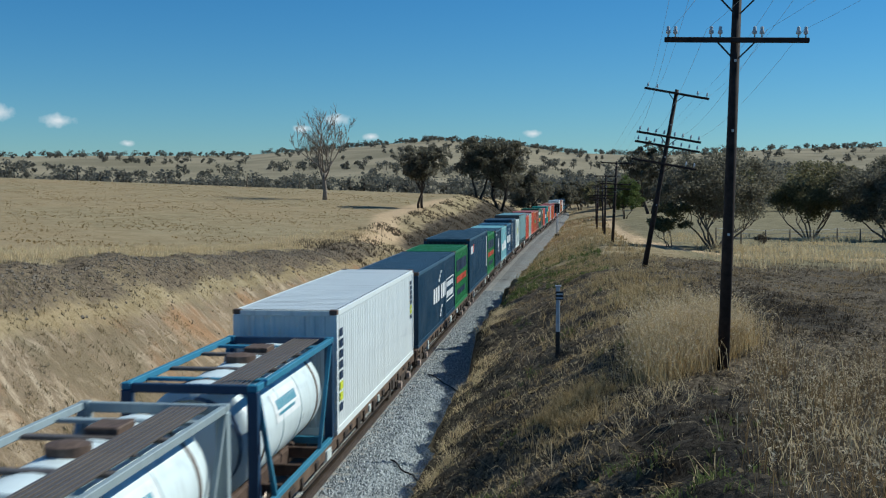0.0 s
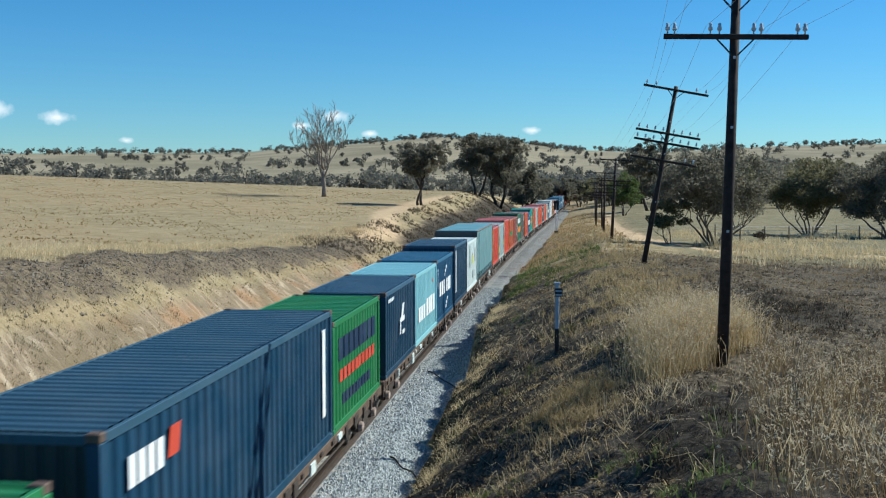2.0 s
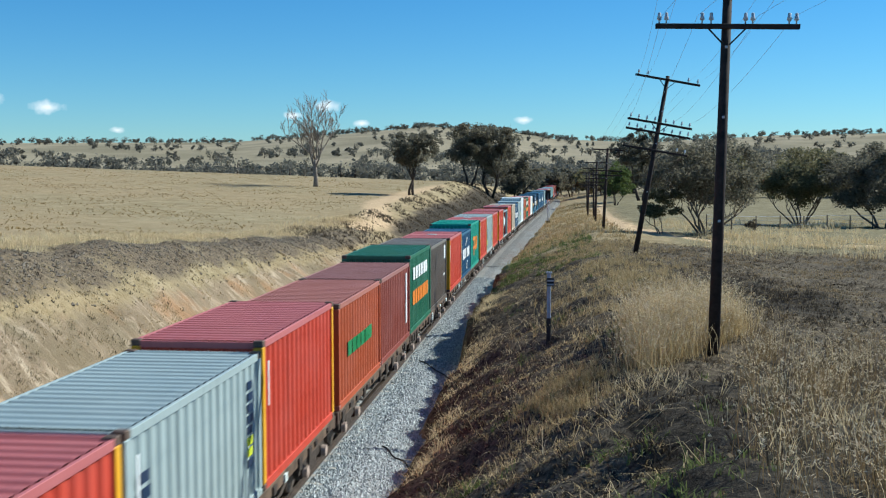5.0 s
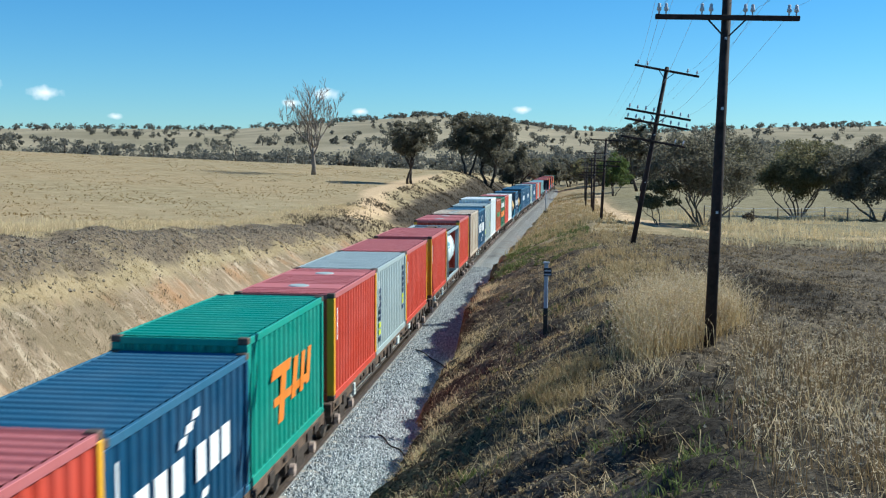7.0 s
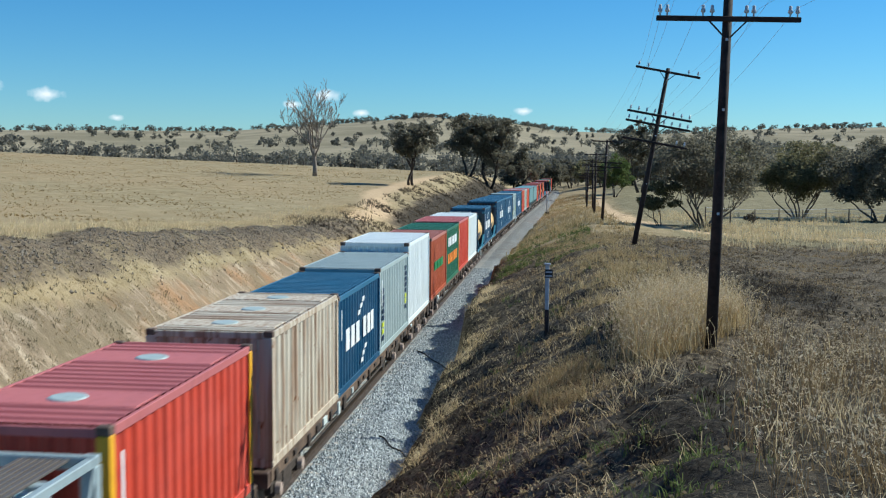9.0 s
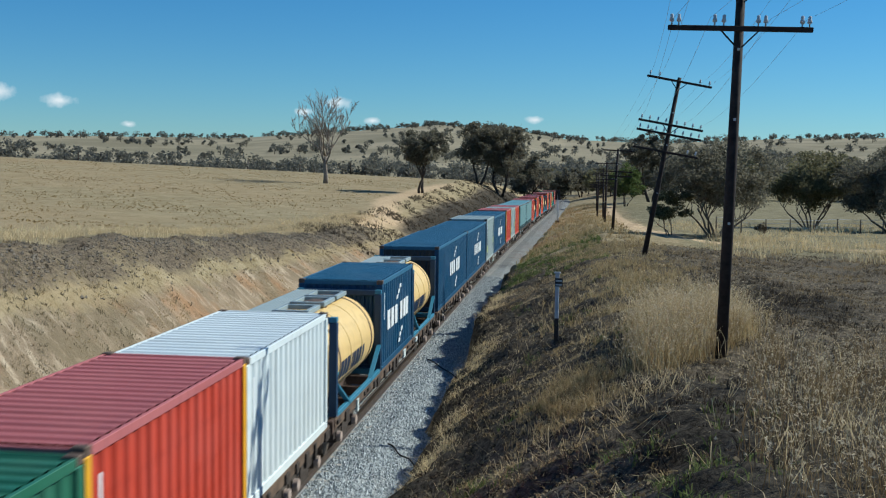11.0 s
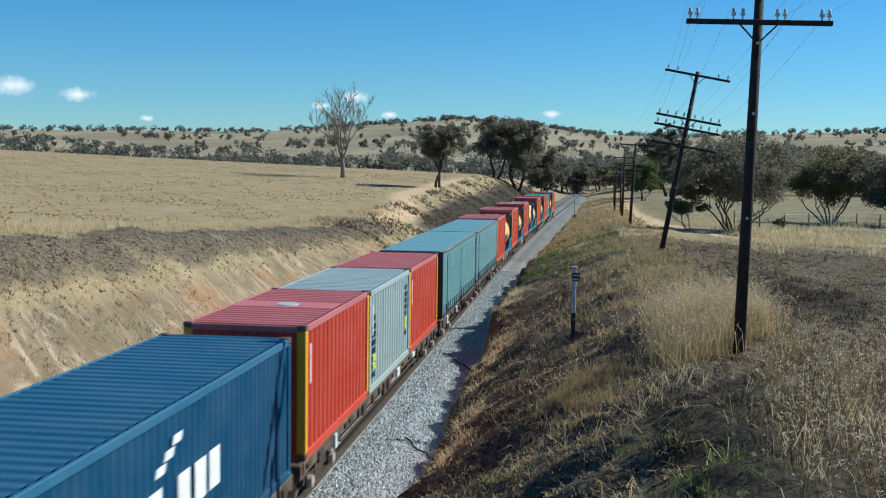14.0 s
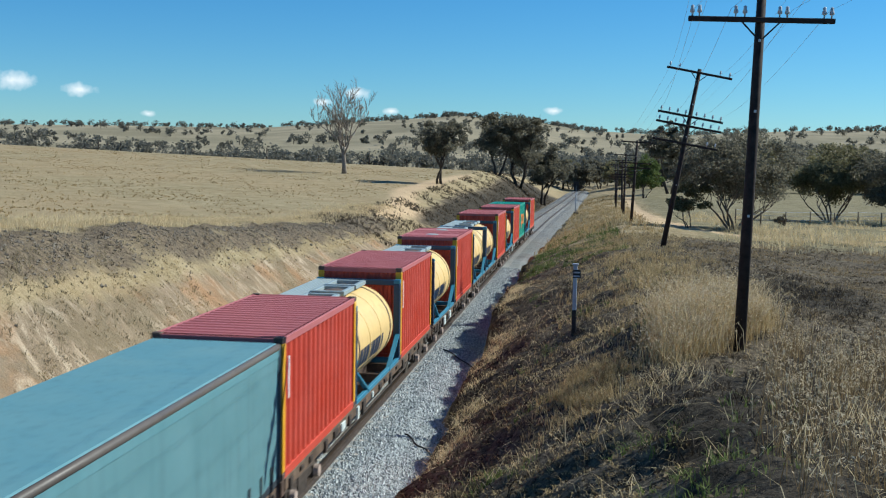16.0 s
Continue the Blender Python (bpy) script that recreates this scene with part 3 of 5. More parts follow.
def container(L, H, color, label, roof=None, end=None, post=None, smooth_side=False, hatch=0):
    """A steel box container: ribbed walls and roof, rails, posts, castings, double doors at the rear."""
    t = thing("shipping_container", label, "shipping container", "containers on the train")
    side_c, roof_c, end_c, post_c = PAINT[color], ROOF.get(color, PAINT[roof or color]), PAINT[end or color], PAINT[post or color]
    key = (L, H)
    pit = 0.355 if not smooth_side else 0.24
    dep = 0.046 if not smooth_side else 0.022
    for s, r in ((1, 0), (-1, 180)):
        part("side_wall", cached(("side_wall", L, H, pit), lambda: corrugated(L - 0.30, H - 0.30, dep, pit)), side_c, t, "",
             pose(s * (HALF - 0.014), -s * (L / 2 - 0.15), 0.16, 0, 0, r))
    part("end_wall", cached(("end_wall", H), lambda: corrugated(2 * HALF - 0.30, H - 0.30, 0.04, 0.25)), end_c, t, "dark shaded ribbed end wall",
         pose(-HALF + 0.15, -L / 2 + 0.02, 0.16, 0, 0, -90))
    part("roof", cached(("roof", L), lambda: corrugated(L - 0.28, 2 * HALF - 0.16, 0.042, 0.30)), roof_c, t, "ribbed steel roof, chalky and faded",
         pose(HALF - 0.08, -L / 2 + 0.14, H - 0.012, 0, -90, 0))
    part("bottom_rail", cached(("bottom_rail", L), lambda: rails_mesh(L, 0.0, 0.06, 0.165)), side_c, t)
    part("top_rail", cached(("top_rail", *key), lambda: rails_mesh(L, H - 0.145, 0.06, 0.125)), roof_c, t)
    part("underframe", cached(("underframe", L), lambda: Mesh().box(-HALF + 0.07, HALF - 0.07, -L / 2 + 0.1, L / 2 - 0.1, 0.06, 0.15)), CASTING, t)
    post_me = cached(("corner_post", H), lambda: Mesh().box(-0.085, 0.085, -0.08, 0.08, 0.118, H - 0.118))
    cast_me = cached(("corner_casting",), lambda: Mesh().box(-0.089, 0.089, -0.081, 0.081, 0.0, 0.118))
    for sx in (-1, 1):
        for sy in (-1, 1):
            x, y = sx * (HALF - 0.083), sy * (L / 2 - 0.078)
            part("corner_post", post_me, post_c, t, "", pose(x, y, 0))
            part("corner_casting", cast_me, CASTING if post else roof_c, t, "", pose(x, y, 0.0))
            part("corner_casting", cast_me, CASTING, t, "", pose(x, y, H - 0.118))
    for s in (-1, 1):
        d = part("door", cached(("door", H), lambda: Mesh().box(-0.53, 0.53, -0.03, 0.03, 0.17, H - 0.17)), side_c, t, "", pose(s * 0.54, L / 2 - 0.04, 0))
        for o in (-0.22, 0.22):
            part("lock_rod", cached(("lock_rod", H), lambda: Mesh().tube([(0, 0, 0.1), (0, 0, H - 0.1)], [0.02, 0.02], 6)), CASTING, d, "", pose(o, 0.05, 0))
    for i in range(hatch):
        y = (i + 0.5) / hatch * L - L / 2
        part("hatch_panel", cached(("hatch_panel",), lambda: Mesh().box(-HALF + 0.12, HALF - 0.12, -0.42, 0.42, -0.03, 0.0)), roof_c, t, "plain roof panel round the hatch", pose(0, y, H - 0.005))
        part("roof_hatch", cached(("roof_hatch",), lambda: Mesh().tube([(0, 0, 0), (0, 0, 0.02), (0, 0, 0.03)], [0.27, 0.255, 0.22], 20, False)), PAINT["grey"], t, "pale round roof hatch", pose(0, y, H - 0.01))
    return t


def bars(t, L, color, rows, side=0.028):
    """Lettering and marks on the lit side wall, as plain bars: rows of y0, y1, z0, z1, lean."""
    m = Mesh()
    for i, (y0, y1, z0, z1, lean) in enumerate(rows):
        x = HALF + 0.004 + 0.003 * (i % 5)
        m.add([(x - 0.012, y0, z0), (x - 0.012, y1, z0), (x - 0.012, y1 + lean, z1), (x - 0.012, y0 + lean, z1),
               (x, y0, z0), (x, y1, z0), (x, y1 + lean, z1), (x, y0 + lean, z1)],
              [(4, 5, 6, 7), (0, 1, 5, 4), (1, 2, 6, 5), (2, 3, 7, 6), (3, 0, 4, 7), (3, 2, 1, 0)])
    return tagged(part("painted_mark", m, PAINT[color], t), kind="stuff")


def word(y0, y1, z0, z1, n, gap=0.25, pattern=0):
    """n plain blocks, one for each letter of a word."""
    w = (y1 - y0) / n
    return [(y0 + i * w, y0 + (i + 1 - gap) * w, z0, z1, 0.0) for i in range(n)]


def swoosh(yc, z, up=1):
    return [(yc + 0.28 * i, yc + 0.28 * i + 0.3, z + up * (0.15 * i), z + up * (0.15 * i) + 0.12, 0.06) for i in range(3)]


def ship_mark(t, L, H, box=False):
    """Two white words with broken arcs above and below."""
    c = 0.0 if L < 7 else 0.3
    a = 2.1 if L < 7 else 2.1
    bars(t, L, "letter_white", word(c - a, c - 0.1, H * 0.40, H * 0.62, 3, 0.30) + word(c + 0.25, c + a, H * 0.40, H * 0.62, 3, 0.30, 1)
         + swoosh(c - 0.5, H * 0.68) + swoosh(c - 0.1, H * 0.14))
    if box:
        bars(t, L, "letter_white", word(2.7, 5.1, H * 0.50, H * 0.58, 9) + word(2.7, 5.1, H * 0.33, H * 0.43, 8)
             + [(2.5, 5.4, H * 0.62, H * 0.635, 0), (2.5, 5.4, H * 0.27, H * 0.285, 0), (2.5, 2.54, H * 0.27, H * 0.63, 0), (5.36, 5.4, H * 0.27, H * 0.63, 0)])


def upright_word(t, L, y, z0, z1, n, c1="letter_navy", c2="letter_lime"):
    h = (z1 - z0) / n
    rows = [(y, y + 0.30, z0 + i * h, z0 + (i + 0.72) * h, 0) for i in range(n)]
    bars(t, L, c1, [q for i, q in enumerate(rows) if i % n not in (1, 2)])
    bars(t, L, c2, [q for i, q in enumerate(rows) if i % n in (1, 2)])


def tank_container(tank, frame_c, label, mark=True):
    """A tank in an open frame: barrel with domed ends, straps, walkway, manhole, bracing."""
    L, H = 6.058, 2.44
    t = thing("tank_container", label, "tank container", "tank containers on the train")
    fc, tc = PAINT[frame_c], PAINT[tank]
    pc = PAINT["frame_navy"] if frame_c == "frame_blue" else fc
    beam = tank == "tank_cream"      # beam type: end frames alone, the barrel bare at the sides
    R, zc = (1.10, 1.22) if beam else (1.06, 1.30)
    def barrel():
        pts, rad = [], []
        for i in range(7):
            a = math.pi / 2 * i / 6
            pts.append((0, -2.45 - 0.38 * math.cos(a), zc)), rad.append(max(0.02, R * math.sin(a) ** 0.8))
        for y in np.linspace(-2.3, 2.3, 9):
            pts.append((0, y, zc)), rad.append(R)
        for i in range(6, -1, -1):
            a = math.pi / 2 * i / 6
            pts.append((0, 2.45 + 0.38 * math.cos(a), zc)), rad.append(max(0.02, R * math.sin(a) ** 0.8))
        return Mesh().tube(pts, rad, 40)
    b = part("barrel", cached(("barrel", beam), barrel), tc, t, "smooth riveted tank barrel")
    for y in (-2.05, -0.7, 0.7, 2.05):
        part("strap", cached(("strap2", beam), lambda: Mesh().tube([(0, -0.05, 0), (0, -0.045, 0), (0, 0.045, 0), (0, 0.05, 0)], [R - 0.01, R + 0.015, R + 0.015, R - 0.01], 40, True, False)), CASTING if y in (-2.05, 2.05) else tc, b, "", pose(0, y, zc))
    post_me = cached(("tank_post",), lambda: Mesh().box(-0.09, 0.09, -0.09, 0.09, 0.118, H - 0.118))
    cast_me = cached(("corner_casting",), lambda: Mesh().box(-0.089, 0.089, -0.081, 0.081, 0.0, 0.118))
    for sx in (-1, 1):
        for sy in (-1, 1):
            x, y = sx * (HALF - 0.09), sy * (L / 2 - 0.09)
            part("corner_post", post_me, pc, t, "", pose(x, y, 0))
            part("corner_casting", cast_me, CASTING, t, "", pose(x, y, 0.0))
            part("corner_casting", cast_me, fc, t, "", pose(x, y, H - 0.118))
            if beam:
                part("brace", cached(("low_brace", sx, sy), lambda: Mesh().beam((0, 0, 0.75), (0, -sy * 1.5, 0.0), 0.12, 0.05)), fc, t, "", pose(sx * (HALF - 0.05), sy * (L / 2 - 0.16), 0.12))
            else:
                part("brace", cached(("brace", sx, sy), lambda: Mesh().beam((0, 0, 0), (0, -sy * 1.1, -2.1), 0.08)), fc, t, "", pose(sx * (HALF - 0.05), sy * (L / 2 - 0.16), H - 0.15))
    for s in (-1, 1):
        part("bottom_rail", cached(("tank_rail",), lambda: Mesh().box(-0.05, 0.05, -L / 2 + 0.18, L / 2 - 0.18, 0.0, 0.17)), fc, t, "", pose(s * (HALF - 0.055), 0, 0.02))
        if not beam:
            part("top_rail", cached(("tank_top_rail",), lambda: Mesh().box(-0.05, 0.05, -L / 2 + 0.18, L / 2 - 0.18, 0.0, 0.12)), fc, t, "", pose(s * (HALF - 0.055), 0, H - 0.13))
        part("end_beam", cached(("tank_end_beam",), lambda: Mesh().box(-HALF + 0.18, HALF - 0.18, -0.06, 0.06, 0, 0.16)), pc, t, "", pose(0, s * (L / 2 - 0.09), H - 0.17))
        part("end_beam", cached(("tank_end_beam",), None), fc, t, "", pose(0, s * (L / 2 - 0.09), 0.02))
        part("end_ring", cached(("end_ring", beam), lambda: Mesh().tube([(0, -0.35, zc), (0, 0.35, zc)], [0.86, 0.86], 24, True, False)), pc, t, "", pose(0, s * 2.62, 0))
    if beam:
        for y in (-1.5, 0.2, 1.7):
            part("hatch_frame", cached(("hatch_frame",), lambda: Mesh().box(-0.45, 0.45, -0.62, -0.5, 0, 0.12).box(-0.45, 0.45, 0.5, 0.62, 0, 0.12).box(-0.45, -0.34, -0.5, 0.5, 0, 0.12).box(0.34, 0.45, -0.5, 0.5, 0, 0.12)), PAINT["frame_grey"], t, "grey spill box frame", pose(-0.12, y, H - 0.10))
    for x in (-0.9,) if beam else (0.62,):
        steel = PAINT["frame_grey" if x < 0 else "walkway_rust"]
        way = part("walkway", cached(("walkway",), lambda: Mesh().box(-0.3, 0.3, -0.05, 0.05, -0.05, -0.004)), steel, t, "slatted metal walkway", pose(x, 0, H - 0.06))
        for k in range(7):
            part("slat", cached(("slat",), lambda: Mesh().box(-0.028, 0.028, -L / 2 + 0.2, L / 2 - 0.2, 0, 0.035)), steel, way, "", pose(0.09 * (k - 3), 0, 0))
    for y in () if beam else (-2.0, -0.9, 0.9, 2.0):
        part("cross_bearer", cached(("cross_bearer",), lambda: Mesh().box(-HALF + 0.12, HALF - 0.12, -0.09, 0.09, 0, 0.06)), PAINT["walkway_rust" if abs(y) < 1 else frame_c], t, "", pose(0, y, H - 0.13))
    part("manhole", cached(("manhole", beam), lambda: Mesh().tube([(0, 0, 0), (0, 0, 0.16), (0, 0, 0.2)], [0.3, 0.3, 0.1], 20, False)), CASTING, t, "", pose(0, 0, zc + R - 0.04))
    part("valve_box", cached(("valve_box",), lambda: Mesh().box(-0.25, 0.25, -0.3, 0.3, 0, 0.16)), CASTING, t, "", pose(0, 1.3, zc + R - 0.05))
    def label_rows(rows, color, out):
        m = Mesh()
        for a0, a1, n, y0, y1 in rows:
            w = (y1 - y0) / n
            for i in range(n):
                y = y0 + i * w
                ang = [radians(a0 + (a1 - a0) * k / 3) for k in range(4)]
                vs = [((R + out) * math.cos(a), yy, zc + (R + out) * math.sin(a)) for a in ang for yy in (y, y + w * (0.72 if n > 1 else 1.0))]
                m.add(vs, [(2 * k, 2 * k + 1, 2 * k + 3, 2 * k + 2) for k in range(3)])
        tagged(part("painted_mark", m, PAINT[color], b), kind="stuff")
    if beam:
        label_rows(((-24, 0, 8, -1.9, 1.1), (-33, -28, 14, -1.9, 0.4)), "letter_navy", 0.012)
        label_rows(((-30, -10, 1, -2.4, -2.1),), "letter_teal", 0.012)
    else:
        label_rows(((4, 34, 1, -1.2, 0.6),), "letter_white", 0.012)
        label_rows(((16, 26, 8, -1.0, 0.4), (10, 13, 10, -1.0, 0.2)), "letter_teal", 0.016)
    return t


def curtain_container(L, label, H=2.52):
    """A side-curtain box: smooth vinyl sides with straps along the hem, rounded roof edges, dark end."""
    t = thing("curtain_container", label, "curtain-sided container", "curtain-sided containers on the train")
    def side():
        m = Mesh()
        ny, nz = 40, 8
        vs = []
        for j in range(nz + 1):
            for i in range(ny + 1):
                y, z = -L / 2 + 0.1 + (L - 0.2) * i / ny, 0.12 + (H - 0.34) * j / nz
                vs.append((HALF - 0.012 + 0.010 * math.sin(i * 2.1) * (1 - j / nz) + 0.006 * math.sin(i * 0.9 + j), y, z))
        m.add(vs, [(j * (ny + 1) + i, j * (ny + 1) + i + 1, (j + 1) * (ny + 1) + i + 1, (j + 1) * (ny + 1) + i) for j in range(nz) for i in range(ny)], True)
        return m
    def roof():
        prof = [(-HALF, H - 0.24), (-HALF, H - 0.10), (-HALF + 0.03, H - 0.04), (-HALF + 0.1, H), (HALF - 0.1, H), (HALF - 0.03, H - 0.04), (HALF, H - 0.10), (HALF, H - 0.24)]
        m = Mesh()
        k = len(prof)
        m.add([(x, -L / 2 + 0.05, z) for x, z in prof] + [(x, L / 2 - 0.05, z) for x, z in prof], [(i, k + i, k + i + 1, i + 1) for i in range(k - 1)] + [tuple(range(k)), tuple(range(2 * k - 1, k - 1, -1))])
        return m
    part("curtain", cached(("curtain", L, H), side), PAINT["curtain"], t, "blue-green vinyl curtain, slightly grimy hem")
    part("curtain", cached(("curtain", L, H), side), PAINT["curtain"], t, "", pose(0, 0, 0, 0, 0, 180))
    part("roof", cached(("curtain_roof", L, H), roof), PAINT["curtain_roof"], t, "smooth pale blue-green roof")
    part("gutter", cached(("gutter", L, H), lambda: Mesh().tube([(HALF - 0.045, -L / 2 + 0.05, H - 0.07), (HALF - 0.045, L / 2 - 0.05, H - 0.07)], [0.062, 0.062], 12)), PAINT["brown_grey"], t, "dull grey roof edge rail")
    part("floor_frame", cached(("floor_frame", L), lambda: Mesh().box(-HALF, HALF, -L / 2, L / 2, 0, 0.14)), PAINT["dark"], t)
    for s in (-1, 1):
        part("end_wall", cached(("curtain_end", H), lambda: Mesh().box(-HALF + 0.02, HALF - 0.02, -0.04, 0.04, 0.14, H - 0.03)), PAINT["dark"], t, "dark end wall", pose(0, s * (L / 2 - 0.05), 0))
        for e in (-1, 1):
            part("corner_post", cached(("curtain_post", H), lambda: Mesh().box(-0.06, 0.06, -0.06, 0.06, 0.1, H - 0.1)), PAINT["dark"], t, "", pose(s * (HALF - 0.055), e * (L / 2 - 0.06), 0))
    for i in range(18):
        y = -L / 2 + 0.5 + (L - 1.0) * i / 17
        part("hem_strap", cached(("hem_strap",), lambda: Mesh().box(-0.008, 0.008, -0.045, 0.045, -0.02, 0.42)), PAINT["dark"], t, "", pose(HALF + 0.004, y, 0.02))
    part("centre_pillar", cached(("pillar", H), lambda: Mesh().box(-0.01, 0.012, -0.035, 0.035, 0.12, H - 0.15)), PAINT["dark"], t, "", pose(HALF - 0.006, -L / 2 + 1.45, 0))
    return t


def flat_wagon(L):
    """A skeletal container wagon: spine, side sills, cross members, couplers and two bogies with wheels."""
    t = thing("flat_wagon", "rust-brown steel container wagon with dusty bogies", "rail wagon", "wagons of the train")
    part("deck_frame", Mesh().box(-0.35, 0.35, -L / 2 + 0.1, L / 2 - 0.1, 0.62, DECK - 0.02), WAGON, t)
    for s in (-1, 1):
        part("side_sill", Mesh().box(s * 1.16 - 0.06, s * 1.16 + 0.06, -L / 2 + 0.2, L / 2 - 0.2, 0.80, DECK - 0.005), SILL, t, "dusty tan side sill")
        part("headstock", Mesh().box(-1.2, 1.2, s * (L / 2 - 0.1) - 0.1, s * (L / 2 - 0.1) + 0.1, 0.72, DECK - 0.01), WAGON, t)
        part("coupler", Mesh().box(-0.12, 0.12, -0.35, 0.35, 0.72, 0.95), BOGIE, t, "", pose(0, s * (L / 2 + 0.2), 0))
        part("brake_gear", Mesh().tube([(0, -0.4, 0), (0, 0.4, 0)], [0.17, 0.17], 12, True), BOGIE, t, "", pose(s * 0.75, s * 1.2, 0.5))
    for y in np.arange(-L / 2 + 1.2, L / 2 - 1.0, 1.5):
        part("cross_member", cached(("cross_member",), lambda: Mesh().box(-1.14, 1.14, -0.05, 0.05, 0.78, DECK - 0.03)), WAGON, t, "", pose(0, float(y), 0))
    rng = np.random.default_rng(int(L * 10))
    y = -L / 2 + 0.5
    while y < L / 2 - 0.4:
        w, d = rng.uniform(0.06, 0.22), rng.uniform(0.08, 0.34)
        for s in (-1, 1):
            part("sill_bracket", Mesh().box(-0.03, 0.035, -w, w, -d, 0.0), BOGIE if rng.uniform() < 0.88 else PAINT["offwhite"], t, "", pose(s * 1.225, float(y), DECK - 0.06))
        y += rng.uniform(0.5, 1.3)
    for s in (-1, 1):
        part("truss_rod", Mesh().tube([(s * 1.0, -L / 2 + 3.2, 0.78), (s * 1.0, -L / 2 + 4.4, 0.42), (s * 1.0, L / 2 - 4.4, 0.42), (s * 1.0, L / 2 - 3.2, 0.78)], [0.035] * 4, 6), BOGIE, t)
    by = L / 2 - 1.9
    for s in (-1, 1):
        def bogie():
            m = Mesh()
            for x in (-1.0, 1.0):
                m.box(x - 0.07, x + 0.07, -1.2, 1.2, 0.42, 0.62)
                m.box(x - 0.09, x + 0.09, -0.35, 0.35, 0.25, 0.66)
                for y in (-0.9, 0.9):
                    m.box(x - 0.1, x + 0.1, y - 0.14, y + 0.14, 0.32, 0.6)
            return m.box(-1.05, 1.05, -0.2, 0.2, 0.4, 0.62)
        b = part("bogie", cached(("bogie",), bogie), BOGIE, t, "dusty three-piece bogie", pose(0, s * by, 0))
        for x in (-1, 1):
            for y in (-0.9, 0.9):
                part("wheel", cached(("wheel",), lambda: Mesh().tube([(-0.07, 0, 0), (-0.065, 0, 0), (-0.03, 0, 0), (0.06, 0, 0), (0.065, 0, 0), (0.03, 0, 0)], [0.46, 0.49, 0.46, 0.455, 0.40, 0.12], 24, False)), WHEEL, b, "",
                     pose(x * 0.75, y, 0.455, 0, 0, 0 if x > 0 else 180))
                part("axle_box", cached(("axle_box",), lambda: Mesh().tube([(-0.08, 0, 0), (0.12, 0, 0), (0.14, 0, 0)], [0.13, 0.13, 0.05], 12, False)), AXLE, b, "", pose(x * 1.08, y, 0.455, 0, 0, 0 if x > 0 else 180))
    return t


L20, L40 = 6.058, 12.192
STD, LOW, HIGH = 2.59, 2.44, 2.90
